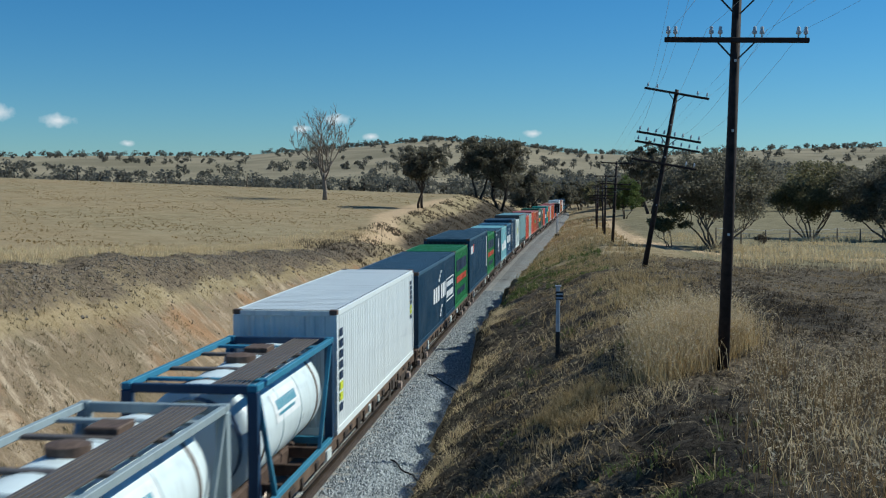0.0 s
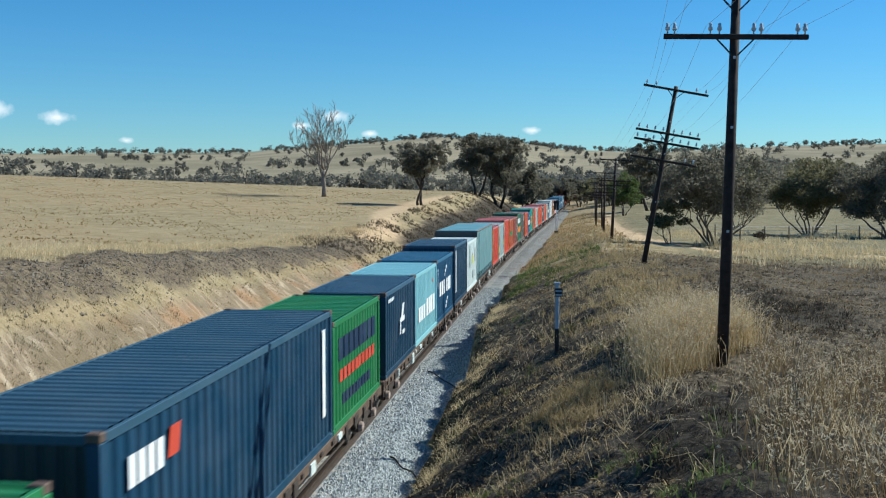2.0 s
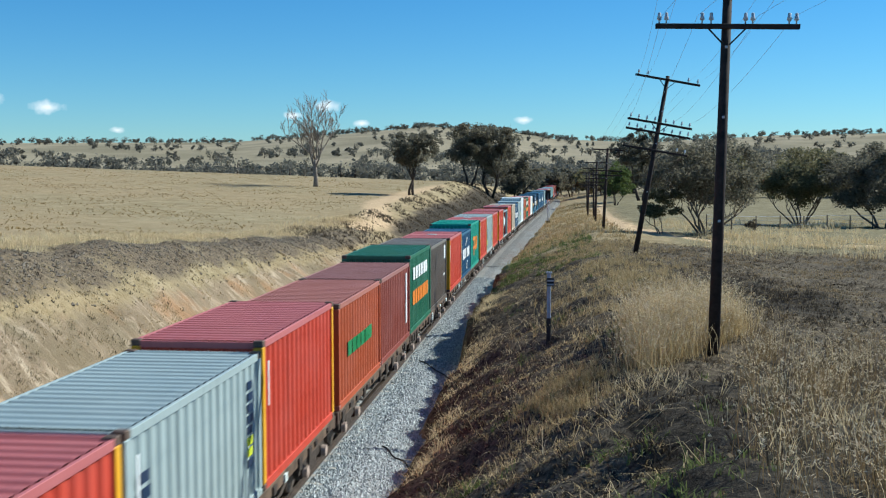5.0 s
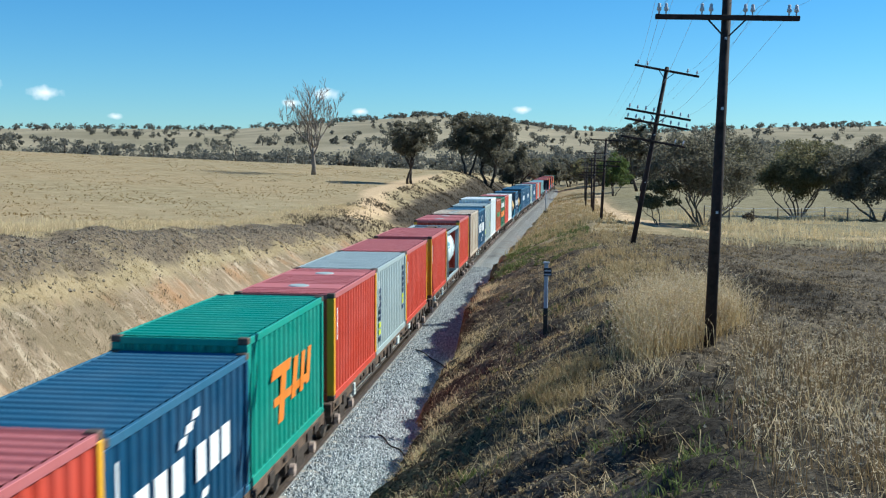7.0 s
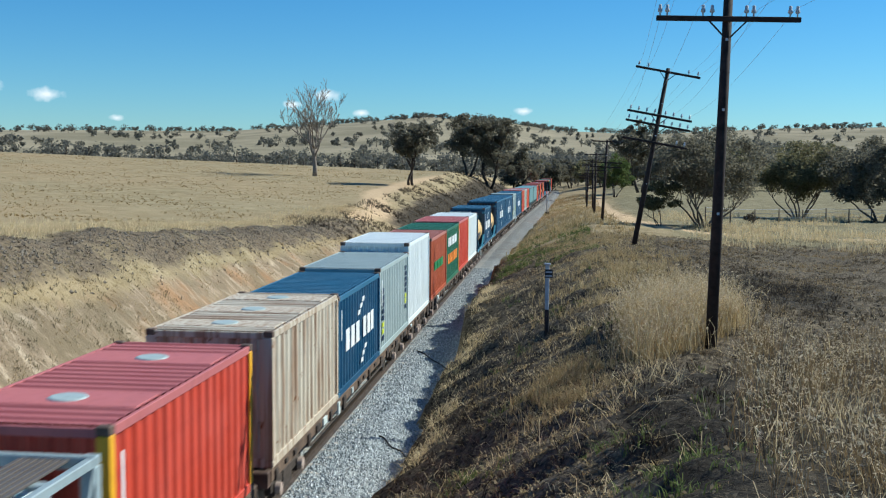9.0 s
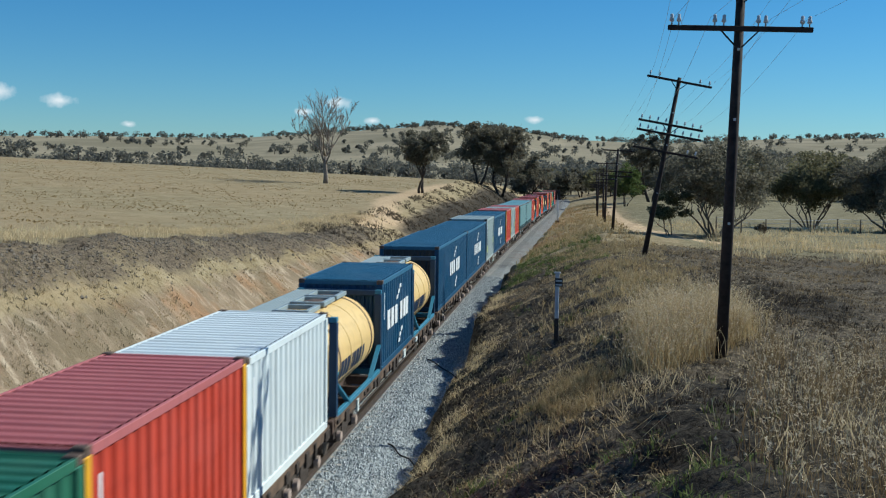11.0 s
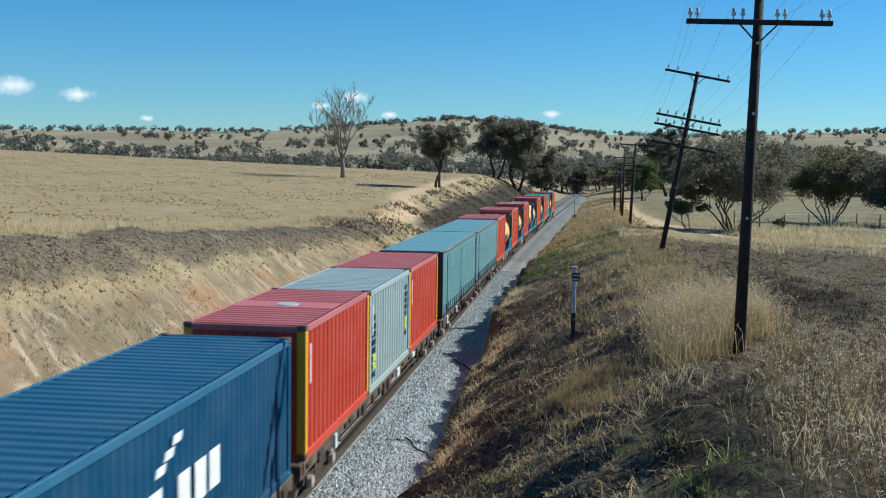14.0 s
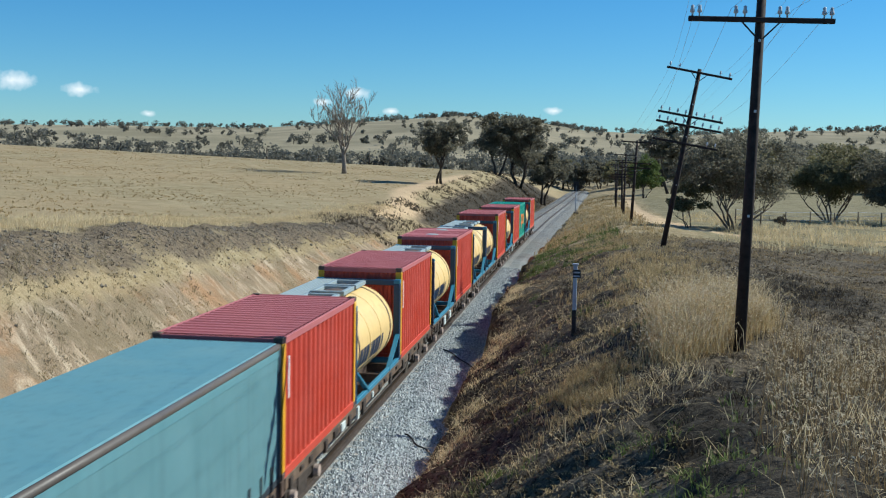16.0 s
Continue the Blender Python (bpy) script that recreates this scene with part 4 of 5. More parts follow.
# place of the near end along the train, length, height, colour, marks, label
CONSIST = [
    (10.45, "tank", "tank_white", "frame_grey"), (18.0, "tank", "tank_white", "frame_blue"),
    (24.4, L40, HIGH, "white", "upright", "long white refrigerated container with a pale roof"),
    (37.85, L40, STD + .1, "navy", "ship_box", "long navy container with white lettering"),
    (50.1, L20, STD + .1, "green", "words", "green ribbed container with blue and red lettering"),
    (57.35, L40, HIGH, "steel_blue", "bar", "long dark blue container with a white end stripe"),
    (69.65, L20, STD, "green", "words", "green ribbed container with blue and red lettering"),
    (76.75, L20, STD - .05, "navy", "bird", "navy container with a white emblem"),
    (82.9, L20, STD - .05, "light_blue", "big", "faded light blue container with white lettering"),
    (89.05, L20, STD, "royal", "ship", "deep blue container with white lettering"),
    (95.85, L20, HIGH - .1, "navy", "bar_near", "navy container with a white upright stripe"),
    (101.95, L20, STD, "offwhite", "patches", "worn white container with grey patches"),
    (108.1, "curtain", L40, "grey-green curtain-sided container with a dark end"),
    (120.5, L20, STD, "red", "", "red ribbed container with yellow corner posts"),
    (126.7, L20, STD, "grey", "upright_s", "pale grey container with upright blue and lime lettering"),
    (132.9, L20, STD + .15, "red", "", "red ribbed container with yellow corner posts"),
    (139.6, L20, STD, "orange_red", "green_word", "orange-red container with green lettering"),
    (145.8, L20, STD, "brown_red", "bar", "brown-red container with a white stripe"),
    (152.0, L20, HIGH - .1, "dark_green", "words_o", "dark green container with orange lettering"),
    (158.1, L20, STD + .1, "brown_grey", "small", "brown-grey ribbed container with small white labels"),
    (165.7, L20, STD, "red", "hatch1", "red ribbed container with yellow corner posts and a roof hatch"),
    (171.75, L20, LOW, "royal", "ship", "deep blue container with white lettering"),
    (177.75, L20, STD + .1, "teal", "orange", "teal-green ribbed container with orange lettering"),
    (185.0, L20, STD, "red", "hatch2", "red ribbed container with yellow corner posts and roof hatches"),
    (191.1, L20, STD, "grey", "upright_s", "pale grey container with upright blue and lime lettering"),
    (197.3, L20, STD, "red", "", "red ribbed container with yellow corner posts"),
    (204.85, L20, STD, "red", "", "red ribbed container with yellow corner posts"),
    (211.2, "tank", "tank_white", "frame_grey"),
    (217.5, L20, STD, "red", "hatch2", "red ribbed container with yellow corner posts and roof hatches"),
    (224.9, L20, STD, "beige", "hatch3", "rust-streaked beige container with three roof hatches"),
    (231.0, L20, LOW + .05, "royal", "ship", "deep blue container with white lettering"),
    (237.1, L20, STD, "grey", "upright_s", "pale grey container with upright blue and lime lettering"),
    (243.2, L20, HIGH, "white", "", "tall clean white container"),
    (250.0, L20, STD, "orange_red", "green_word", "orange-red container with green lettering"),
    (256.1, L20, STD, "dark_green", "words_o", "green container with orange lettering"),
    (262.2, L20, STD + .05, "red", "", "red ribbed container with yellow corner posts"),
    (268.3, L20, STD, "white", "", "white ribbed container with rust on its roof corners"),
    (275.3, "tank", "tank_cream", "frame_blue"),
    (281.4, L20, STD, "royal", "ship", "deep blue container with white lettering"),
    (287.6, "tank", "tank_cream", "frame_blue"),
    (294.7, L40, STD + .05, "royal", "ship", "long deep blue container with white lettering"),
    (307.0, L40, STD, "royal", "ship", "long deep blue container with white lettering"),
    (319.9, L20, STD + .1, "grey", "upright_s", "pale grey container with upright blue and lime lettering"),
    (326.15, L40, STD, "royal", "ship", "long deep blue container with white lettering"),
    (339.4, L20, STD + .05, "red", "hatch1", "red ribbed container with yellow corner posts and a roof hatch"),
    (345.6, L20, STD, "grey", "upright_s", "pale grey container with upright blue and lime lettering"),
    (351.75, L20, STD, "red", "", "red ribbed container with yellow corner posts"),
    (359.2, "curtain", 11.95, "blue-green curtain-sided container with a dark end"),
    (371.3, "curtain", 11.95, "blue-green curtain-sided container beside its twin"),
    (383.4, L20, STD, "red", "", "red ribbed container with yellow corner posts"),
    (389.5, "tank", "tank_cream", "frame_blue"),
    (395.6, L20, STD + .06, "red", "", "red ribbed container with yellow corner posts"),
    (402.3, "tank", "tank_cream", "frame_blue"),
    (408.7, L20, STD + .06, "red", "hatch2", "red ribbed container with yellow corner posts and roof hatches"),
    (415.4, "tank", "tank_cream", "frame_blue"), (421.6, "tank", "tank_cream", "frame_blue"),
    (428.6, L20, STD + .1, "red", "", "red ribbed container with yellow corner posts"),
    (435.2, "tank", "tank_cream", "frame_blue"),
    (441.5, L20, STD, "red", "", "red ribbed container with yellow corner posts"),
    (447.7, L20, STD, "teal", "orange", "teal-green ribbed container with orange lettering"),
    (455.0, "tank", "tank_cream", "frame_blue"),
    (461.2, L20, STD, "red", "", "red ribbed container with yellow corner posts"),
]
WAGONS = [(3.0, 17.0), (17.7, 36.9), (37.5, 56.5), (57.0, 76.1), (76.5, 95.4), (96.3, 108.0), (108.2, 120.2), (120.4, 139.2), (139.5, 151.9),
          (152.0, 164.6), (165.4, 184.0), (184.7, 203.8), (204.5, 223.9), (224.6, 243.1), (243.3, 249.4), (249.8, 268.2), (268.4, 274.7), (275.0, 294.0),
          (294.4, 306.8), (307.0, 319.4), (319.7, 338.6), (339.1, 358.1), (358.9, 371.1), (371.3, 383.2), (383.4, 402.0), (402.2, 415.0),
          (415.3, 434.9), (435.1, 454.0), (454.8, 467.5)]


def dress(t, L, H, marks):
    if marks == "upright":
        upright_word(t, L, -L / 2 + 0.35, 0.5, H - 0.4, 8), upright_word(t, L, L / 2 - 0.7, H * 0.45, H - 0.3, 8)
    elif marks == "upright_s":
        upright_word(t, L, -L / 2 + 0.45, 0.35, H - 0.6, 8), upright_word(t, L, L / 2 - 0.85, 0.7, H - 0.35, 8)
    elif marks in ("ship", "ship_box"):
        ship_mark(t, L, H, marks == "ship_box")
    elif marks == "words":
        bars(t, L, "letter_navy", word(-2.4, 2.4, H * 0.62, H * 0.82, 8, 0.2)), bars(t, L, "letter_red", word(-2.3, 2.2, H * 0.42, H * 0.53, 10)), bars(t, L, "letter_navy", word(-2.0, 1.6, H * 0.2, H * 0.3, 9))
    elif marks == "words_o":
        bars(t, L, "letter_white", word(-2.2, 2.0, H * 0.66, H * 0.82, 6, 0.3)), bars(t, L, "letter_orange", word(-2.3, 2.2, H * 0.34, H * 0.52, 7))
    elif marks == "bar":
        bars(t, L, "letter_white", [(L / 2 - 0.95, L / 2 - 0.68, H * 0.22, H * 0.88, 0)])
        if L > 7:
            bars(t, L, "letter_white", word(-L / 2 + 0.8, -L / 2 + 2.0, H * 0.70, H * 0.84, 4)), bars(t, L, "letter_red", [(-L / 2 + 2.1, -L / 2 + 2.5, H * 0.72, H * 0.86, 0.1)])
    elif marks == "bar_near":
        bars(t, L, "letter_white", [(-L / 2 + 0.45, -L / 2 + 0.75, H * 0.2, H * 0.9, 0)])
    elif marks == "bird":
        bars(t, L, "letter_white", [(-0.4, 0.5, H * 0.52, H * 0.58, 0.2), (-0.1, 0.3, H * 0.58, H * 0.74, 0.25), (0.1, 0.6, H * 0.36, H * 0.41, 0), (-0.4, -0.2, H * 0.38, H * 0.56, 0)] + word(-2.6, -1.5, H * 0.86, H * 0.9, 8))
    elif marks == "big":
        bars(t, L, "letter_white", word(-2.2, -0.4, H * 0.3, H * 0.5, 3, 0.2) + word(-0.2, 2.4, H * 0.3, H * 0.55, 4, 0.2)), bars(t, L, "letter_red", [(1.6, 1.8, H * 0.74, H * 0.79, 0)])
    elif marks == "patches":
        bars(t, L, "grey", [(-1.6, -0.6, H * 0.45, H * 0.9, 0), (0.3, 1.4, H * 0.2, H * 0.34, 0), (1.6, 2.1, H * 0.5, H * 0.8, 0)]), bars(t, L, "letter_lime", [(-0.1, 0.4, H * 0.5, H * 0.68, 0.1)]), bars(t, L, "letter_red", [(0.35, 0.55, H * 0.6, H * 0.7, 0)])
    elif marks == "green_word":
        bars(t, L, "letter_green", word(-1.9, 1.6, H * 0.44, H * 0.58, 6, 0.15))
    elif marks == "orange":
        bars(t, L, "letter_orange", [(-1.3, 1.5, H * 0.40, H * 0.46, 0.0), (-1.0, -0.6, H * 0.26, H * 0.62, 0.25), (-1.5, -0.1, H * 0.60, H * 0.68, 0.1), (0.0, 0.35, H * 0.36, H * 0.66, 0.25), (0.7, 1.0, H * 0.36, H * 0.66, 0.2), (1.3, 1.6, H * 0.38, H * 0.66, 0.2)])
    elif marks == "small":
        bars(t, L, "letter_white", [(L / 2 - 1.0, L / 2 - 0.5, H * 0.68, H * 0.9, 0)] + word(L / 2 - 1.3, L / 2 - 0.8, H * 0.4, H * 0.44, 4))
    if L < 7 and marks in ("ship", "hatch1", "hatch2", "", "upright_s"):
        bars(t, L, "letter_white", [(-L / 2 + 0.35, -L / 2 + 0.42, H * 0.55, H * 0.85, 0)])


def build_train():
    for row in CONSIST:
        s = row[0]
        if row[1] == "tank":
            t = tank_container(row[2], row[3], ("cream tank in a blue open frame" if row[2] == "tank_cream" else "white tank in a " + ("blue" if row[3] == "frame_blue" else "grey") + " open frame") + " with roof walkways")
            L = L20
        elif row[1] == "curtain":
            t, L = curtain_container(row[2], row[3], 2.95 if s < 200 else 2.52), row[2]
        else:
            _, L, H, color, marks, label = row
            post = "yellow" if color == "red" else None
            # long dark containers: the shade on the near end is put into its paint
            end = "dark" if color in ("navy", "steel_blue", "royal", "green", "dark_green") and L > 7 else None
            t = container(L, H, color, label, None, end, post, marks == "upright" or (L > 7 and color in ("royal", "navy")), int(marks[-1]) if marks.startswith("hatch") else 0)
            dress(t, L, H, marks)
        MOVING.append((t, s + L / 2, DECK - (0.1 if row[1] == "tank" else 0.0)))
    made = {}
    for a, b in WAGONS:
        key = round(b - a, 1)
        t = copy_thing(made[key], Matrix()) if key in made else flat_wagon(b - a)
        made[key] = t
        MOVING.append((t, (a + b) / 2, 0.0))


build_train()


FLY_AT = (6.424, 0.30, 6.862)


def motions():
    """The train runs towards the bridge at a steady speed."""
    for t, s, z in MOVING:
        walk(t, [(k * 1.0, rail_pose(s - SPEED * k, z)) for k in range(17)])
    # the fly comes from beside the bridge and crosses the view once
    walk(FLY, [(0, pose(4.0, -1.0, 7.4)), (3.3, pose(4.0, -1.0, 7.4)), (3.5, pose(*FLY_AT, 0, 0, 20)), (3.7, pose(5.6, -0.9, 7.7)), (16, pose(5.6, -0.9, 7.7))])


# ---- telegraph poles ----
def insulator():
    return Mesh().tube([(0, 0, 0), (0, 0, 0.06), (0, 0, 0.08), (0, 0, 0.13), (0, 0, 0.15), (0, 0, 0.2), (0, 0, 0.22)], [0.015, 0.015, 0.05, 0.045, 0.032, 0.036, 0.01], 8)


PINS = (-1.14, -1.02, -0.42, -0.27, 0.3, 0.42, 1.02, 1.14)


def telegraph_pole(height, arms, label, m, width=2.4):
    t = thing("telegraph_pole", label, "telegraph pole", "poles along the line", m)
    part("pole", Mesh().tube([(0, 0, -0.4), (0, 0, height * 0.5), (0, 0, height)], [0.12, 0.105, 0.086], 12), TIMBER, t)
    for z, pins in arms:
        a = part("crossarm", Mesh().box(-width / 2, width / 2, -0.045, 0.045, z - 0.05, z + 0.05), TIMBER, t, "", pose(0, -0.11, 0))
        for s in (-1, 1):
            part("brace", Mesh().beam((s * 0.05, 0, z - 0.36), (s * 0.36, 0, z - 0.04), 0.03), IRON, a)
        for x in pins:
            part("insulator", cached(("insulator",), insulator), CERAMIC, a, "", pose(x * width / 2.4, 0, z + 0.05))
    for z in (height * 0.35, height * 0.62, height * 0.8):
        part("bolt_plate", cached(("bolt_plate",), lambda: Mesh().box(-0.025, 0.025, -0.01, 0.01, 0, 0.05)), CERAMIC, t, "", pose(0, -0.10, z))
    return t


# x, y, lean, turn, height, length of the arms
POLES = [(9.57, 22.3, 1.3, -1.0, 7.65, 2.77), (9.85, 50.3, 9.8, 8.0, 8.14, 2.96), (9.7, 85.0, 2.5, 4.0, 6.2, 2.4), (9.9, 112.0, 1.0, 2.0, 6.2, 2.4),
         (10.2, 128.0, -1.0, 2.0, 6.2, 2.4), (10.0, 150.0, 1.5, 2.0, 6.2, 2.4), (10.6, 180.0, -1.0, 0.0, 6.2, 2.4)]
EVEN = (-1.1, -0.8, -0.5, -0.2, 0.2, 0.5, 0.8, 1.1)
for i, (x, y, lean, turn, h, wide) in enumerate(POLES):
    zz = float(land(x, y))
    h = h if i else 10.75 - zz
    arms = ([(h - 0.23, EVEN), (h - 1.10, PINS)] if i == 0 else [(h - 0.18, (-1.1, -0.75, 0.75, 1.1)), (h - 2.16, EVEN), (h - 2.59, EVEN), (h - 3.39, (0.8, 1.1))] if i == 1
            else [(h - 0.15, ()), (h - 1.75, ()), (h - 2.1, ())])
    telegraph_pole(h, arms, "dark timber telegraph pole with insulators" + (", upright on the bank" if i == 0 else ", leaning, on the bank" if i == 1 else ", beside the line"),
                   pose(x, y, zz, 0, lean, turn), wide)


def wires():
    """Sagging line wires from pole to pole, one thing for each span."""
    tops = []
    for i, (x, y, lean, turn, h, wide) in enumerate(POLES):
        h, k = h if i else 10.75 - float(land(x, y)), wide / 2.4
        m = pose(x, y, float(land(x, y)), 0, lean, turn)
        tops.append([m @ Vector((px * k, -0.11, h - (0.1 if i else 0.0))) for px in (-1.1, -0.75, 0.75, 1.1)] + [m @ Vector((px * k, -0.11, h - (1.6 * k if i else 0.9))) for px in (-1.1, -0.5, 0.5, 1.1)])
    first = [p + Vector((0.1, -24.0, 0.3)) for p in tops[0]]
    spans = [(first, tops[0])] + list(zip(tops[:-1], tops[1:]))
    for n, (a, b) in enumerate(spans[:4]):
        t = thing("line_wires", "thin sagging telegraph wires between two poles", "wires", "line wires")
        for p, q in zip(a, b):
            pts = [p.lerp(q, k / 10) - Vector((0, 0, 0.30 * 4 * (k / 10) * (1 - k / 10))) for k in range(11)]
            part("wire", Mesh().tube(pts, [0.0035] * 11, 4, True, False), WIRE, t)


wires()


def marker_post():
    x, y = 6.19, 29.0
    t = thing("marker_post", "grey trackside marker post with a black foot", "marker post", "", pose(x, y, float(land(x, y)), 0, 0, -4))
    part("shaft", Mesh().box(-0.05, 0.05, -0.04, 0.04, 0.66, 1.86), POSTGREY, t)
    part("foot", Mesh().box(-0.056, 0.056, -0.046, 0.046, -0.3, 0.67), IRON, t, "black-painted foot")
    part("plate", Mesh().box(-0.06, 0.15, -0.065, -0.042, 1.52, 1.74), IRON, t, "small dark plate with pale bars")
    for z in (1.55, 1.65):
        part("plate_bar", Mesh().box(-0.04, 0.13, -0.073, -0.067, z, z + 0.04), POSTGREY, t)
    part("cap", Mesh().box(-0.08, 0.08, -0.065, 0.065, 1.86, 1.90), POSTGREY, t)


marker_post()


def signal():
    x, y = 4.55, 155.0
    z = float(land(x, y))
    t = thing("railway_signal", "slim trackside signal with a dark head", "railway signal", "", pose(x, y, z))
    part("mast", Mesh().tube([(0, 0, -0.3), (0, 0, 4.3)], [0.07, 0.06], 10), POSTGREY, t)
    part("base_box", Mesh().box(-0.3, 0.3, -0.2, 0.2, -0.1, 0.45), IRON, t)
    hd = part("head", Mesh().box(-0.36, 0.36, -0.05, 0.05, 3.4, 4.75), IRON, t, "black target board")
    for zz in (3.85, 4.3):
        part("lens_hood", Mesh().tube([(0, 0, 0), (0, -0.25, 0)], [0.13, 0.13], 12, True, False), IRON, hd, "", pose(0, -0.05, zz))
    part("ladder", Mesh().beam((0.22, 0.25, 0), (0.14, 0.1, 3.6), 0.04), POSTGREY, t)


signal()


# ---- trees ----
def leaves(pts, size, rng, flat=0.6, droop=0.3, wide=0.32):
    """One leaf spray (a bent four-cornered blade) at each point."""
    n = len(pts)
    d = rng.normal(size=(n, 3))
    d[:, 2] = d[:, 2] * flat - droop
    d /= np.linalg.norm(d, axis=1)[:, None]
    e = np.cross(d, rng.normal(size=(n, 3)))
    e /= np.linalg.norm(e, axis=1)[:, None]
    s = size * rng.uniform(0.5, 1.3, (n, 1))
    v = np.stack([pts - d * s * 0.5, pts + e * s * wide, pts + d * s * 0.6, pts - e * s * wide], 1).reshape(-1, 3)
    return v, np.arange(4 * n).reshape(-1, 4)


def tree(name, seed, base, height, spread, trunks=1, crown_low=0.35, n_leaf=5000, leaf=0.3, mat=None, bark=None, label="", lean=0.0, category="tree", clumps=34, split=0.3):
    rng = np.random.default_rng(seed)
    x, y = base
    t = thing(name, label, category, "trees", pose(x, y, float(land(x, y)) - 0.15))
    wood = Mesh()
    tips = []

    def limb(p, d, length, r, level, smin):
        pts, rad = [p], [r]
        n = 5
        for k in range(n):
            d = (d + Vector(rng.normal(0, 0.16, 3)) + Vector((0, 0, 0.07 if level else 0.0))).normalized()
            p = p + d * (length / n)
            pts.append(p), rad.append(r * (1 - 0.55 * (k + 1) / n))
        wood.tube(pts, rad, 8 if level == 0 else 6 if level < 2 else 4)
        if level >= smin:
            tips.extend([pts[-1], pts[-2], pts[3]])
            return
        for k in range(int(rng.integers(3, 5)) + (1 if level else 0)):
            j = int(rng.integers(2 if level else 3, n + 1))
            a = rng.uniform(0, 2 * math.pi)
            out = Vector((math.cos(a), math.sin(a), 0)) * (spread / height * 1.5) + Vector((0, 0, 0.75))
            nd = (d * 0.45 + out * 0.75).normalized()
            limb(pts[j], nd, length * rng.uniform(0.6, 0.85), rad[j] * 0.72, level + 1, smin)

    for k in range(trunks):
        a = 2 * math.pi * k / max(trunks, 1) + rng.uniform(0, 1)
        o = Vector((math.cos(a), math.sin(a), 0)) * (0.0 if trunks == 1 else 0.25 * height / 8)
        d = Vector((math.cos(a) * split * (trunks > 1) + lean, math.sin(a) * split * (trunks > 1), 1)).normalized()
        limb(o, d, height * 0.42, 0.022 * height * (1.0 if trunks < 3 else 0.62), 0, 2)
    part("trunk", wood, bark or BARK, t)
    cz = height * (1 + crown_low) / 2
    hz = height * (1 - crown_low) / 2
    tip = np.array([tuple(p) for p in tips])
    cen = []
    while len(cen) < clumps:
        q = rng.normal(size=3)
        q = q / np.linalg.norm(q) * rng.uniform(0.1, 1.0) ** 0.6
        cen.append((q[0] * spread, q[1] * spread, cz + q[2] * hz * (0.75 + 0.25 * (q[2] > 0))))
    cen = np.array(cen)
    pick = tip[rng.integers(0, len(tip), max(6, clumps // 2))]
    pick[:, 2] = np.clip(pick[:, 2], height * crown_low, height * 1.02)
    cen = np.concatenate([cen, pick])
    which = rng.integers(0, len(cen), n_leaf)
    rr = spread * rng.uniform(0.15, 0.30, len(cen))
    off = rng.normal(size=(n_leaf, 3))
    off /= np.linalg.norm(off, axis=1)[:, None]
    off *= (rng.uniform(0, 1, (n_leaf, 1)) ** 0.45) * rr[which][:, None]
    off[:, 2] *= 0.72
    v, f = leaves(cen[which] + off, leaf, rng)
    crown = raw("crown", v, f, mat or LEAF)
    crown.parent = t
    tagged(crown, "ragged clumps of grey-green leaves")
    return t




def dead_tree(x, y, height):
    """A bare tree: short bole, a fan of rising limbs, forking twice more into thin twigs."""
    rng = np.random.default_rng(4)
    t = thing("dead_tree", "bare bleached dead tree standing in the stubble field", "tree", "trees", pose(x, y, float(land(x, y)) - 0.15))
    bole = [Vector((0, 0, 0)), Vector((0.05, 0, height * 0.12)), Vector((-0.08, 0.05, height * 0.24)), Vector((0.02, 0.1, height * 0.36))]
    part("trunk", Mesh().tube(bole, [0.38, 0.31, 0.27, 0.22], 9), DEADWOOD, t)

    def rising(w, p, d, length, r, level):
        pts, rad = [p], [r]
        for k in range(6):
            d = (d + Vector(rng.normal(0, 0.10, 3)) + Vector((0, 0, 0.05))).normalized()
            p = p + d * length / 6
            pts.append(p), rad.append(max(0.022, r * (1 - 0.11 * (k + 1))))
        w.tube(pts, rad, 6 if level < 2 else 4)
        if level == 3:
            return
        for k in range(4 if level else 5):
            j = 2 + k % 5
            a = rng.uniform(0, 2 * math.pi)
            side = Vector((math.cos(a), math.sin(a), 0.15))
            rising(w, pts[j], (d * 0.85 + side * 0.62).normalized(), length * rng.uniform(0.42, 0.6), max(0.03, rad[j] * 0.6), level + 1)

    for k in range(7):
        a = 2 * math.pi * k / 7 + rng.uniform(-0.3, 0.3)
        tilt = radians((12, 40, 26, 44, 20, 36, 30)[k])
        w = Mesh()
        rising(w, bole[2 + k % 2], Vector((math.cos(a) * math.sin(tilt), math.sin(a) * math.sin(tilt), math.cos(tilt))), height * (0.62 if tilt < 0.5 else 0.52), 0.14, 0)
        part("limb", w, DEADWOOD, t)


dead_tree(-27.9, 151, 10.9)
tree("gum_tree", 5, (-12.8, 140), 9.0, 3.5, 2, 0.36, 15000, 0.28, label="dark gum tree with two trunks at the field edge", split=0.1, clumps=52)
for k, (x, y, h, s) in enumerate([(-9.6, 190, 11.6, 4.3), (-6.0, 193, 13.8, 5.2), (-1.8, 197, 11.0, 4.6)]):
    tree("gum_tree", 20 + k, (x, y), h, s, 2, 0.22, 15000, 0.34, label="tall dark gum tree in a group above the cutting", split=0.15, clumps=64)
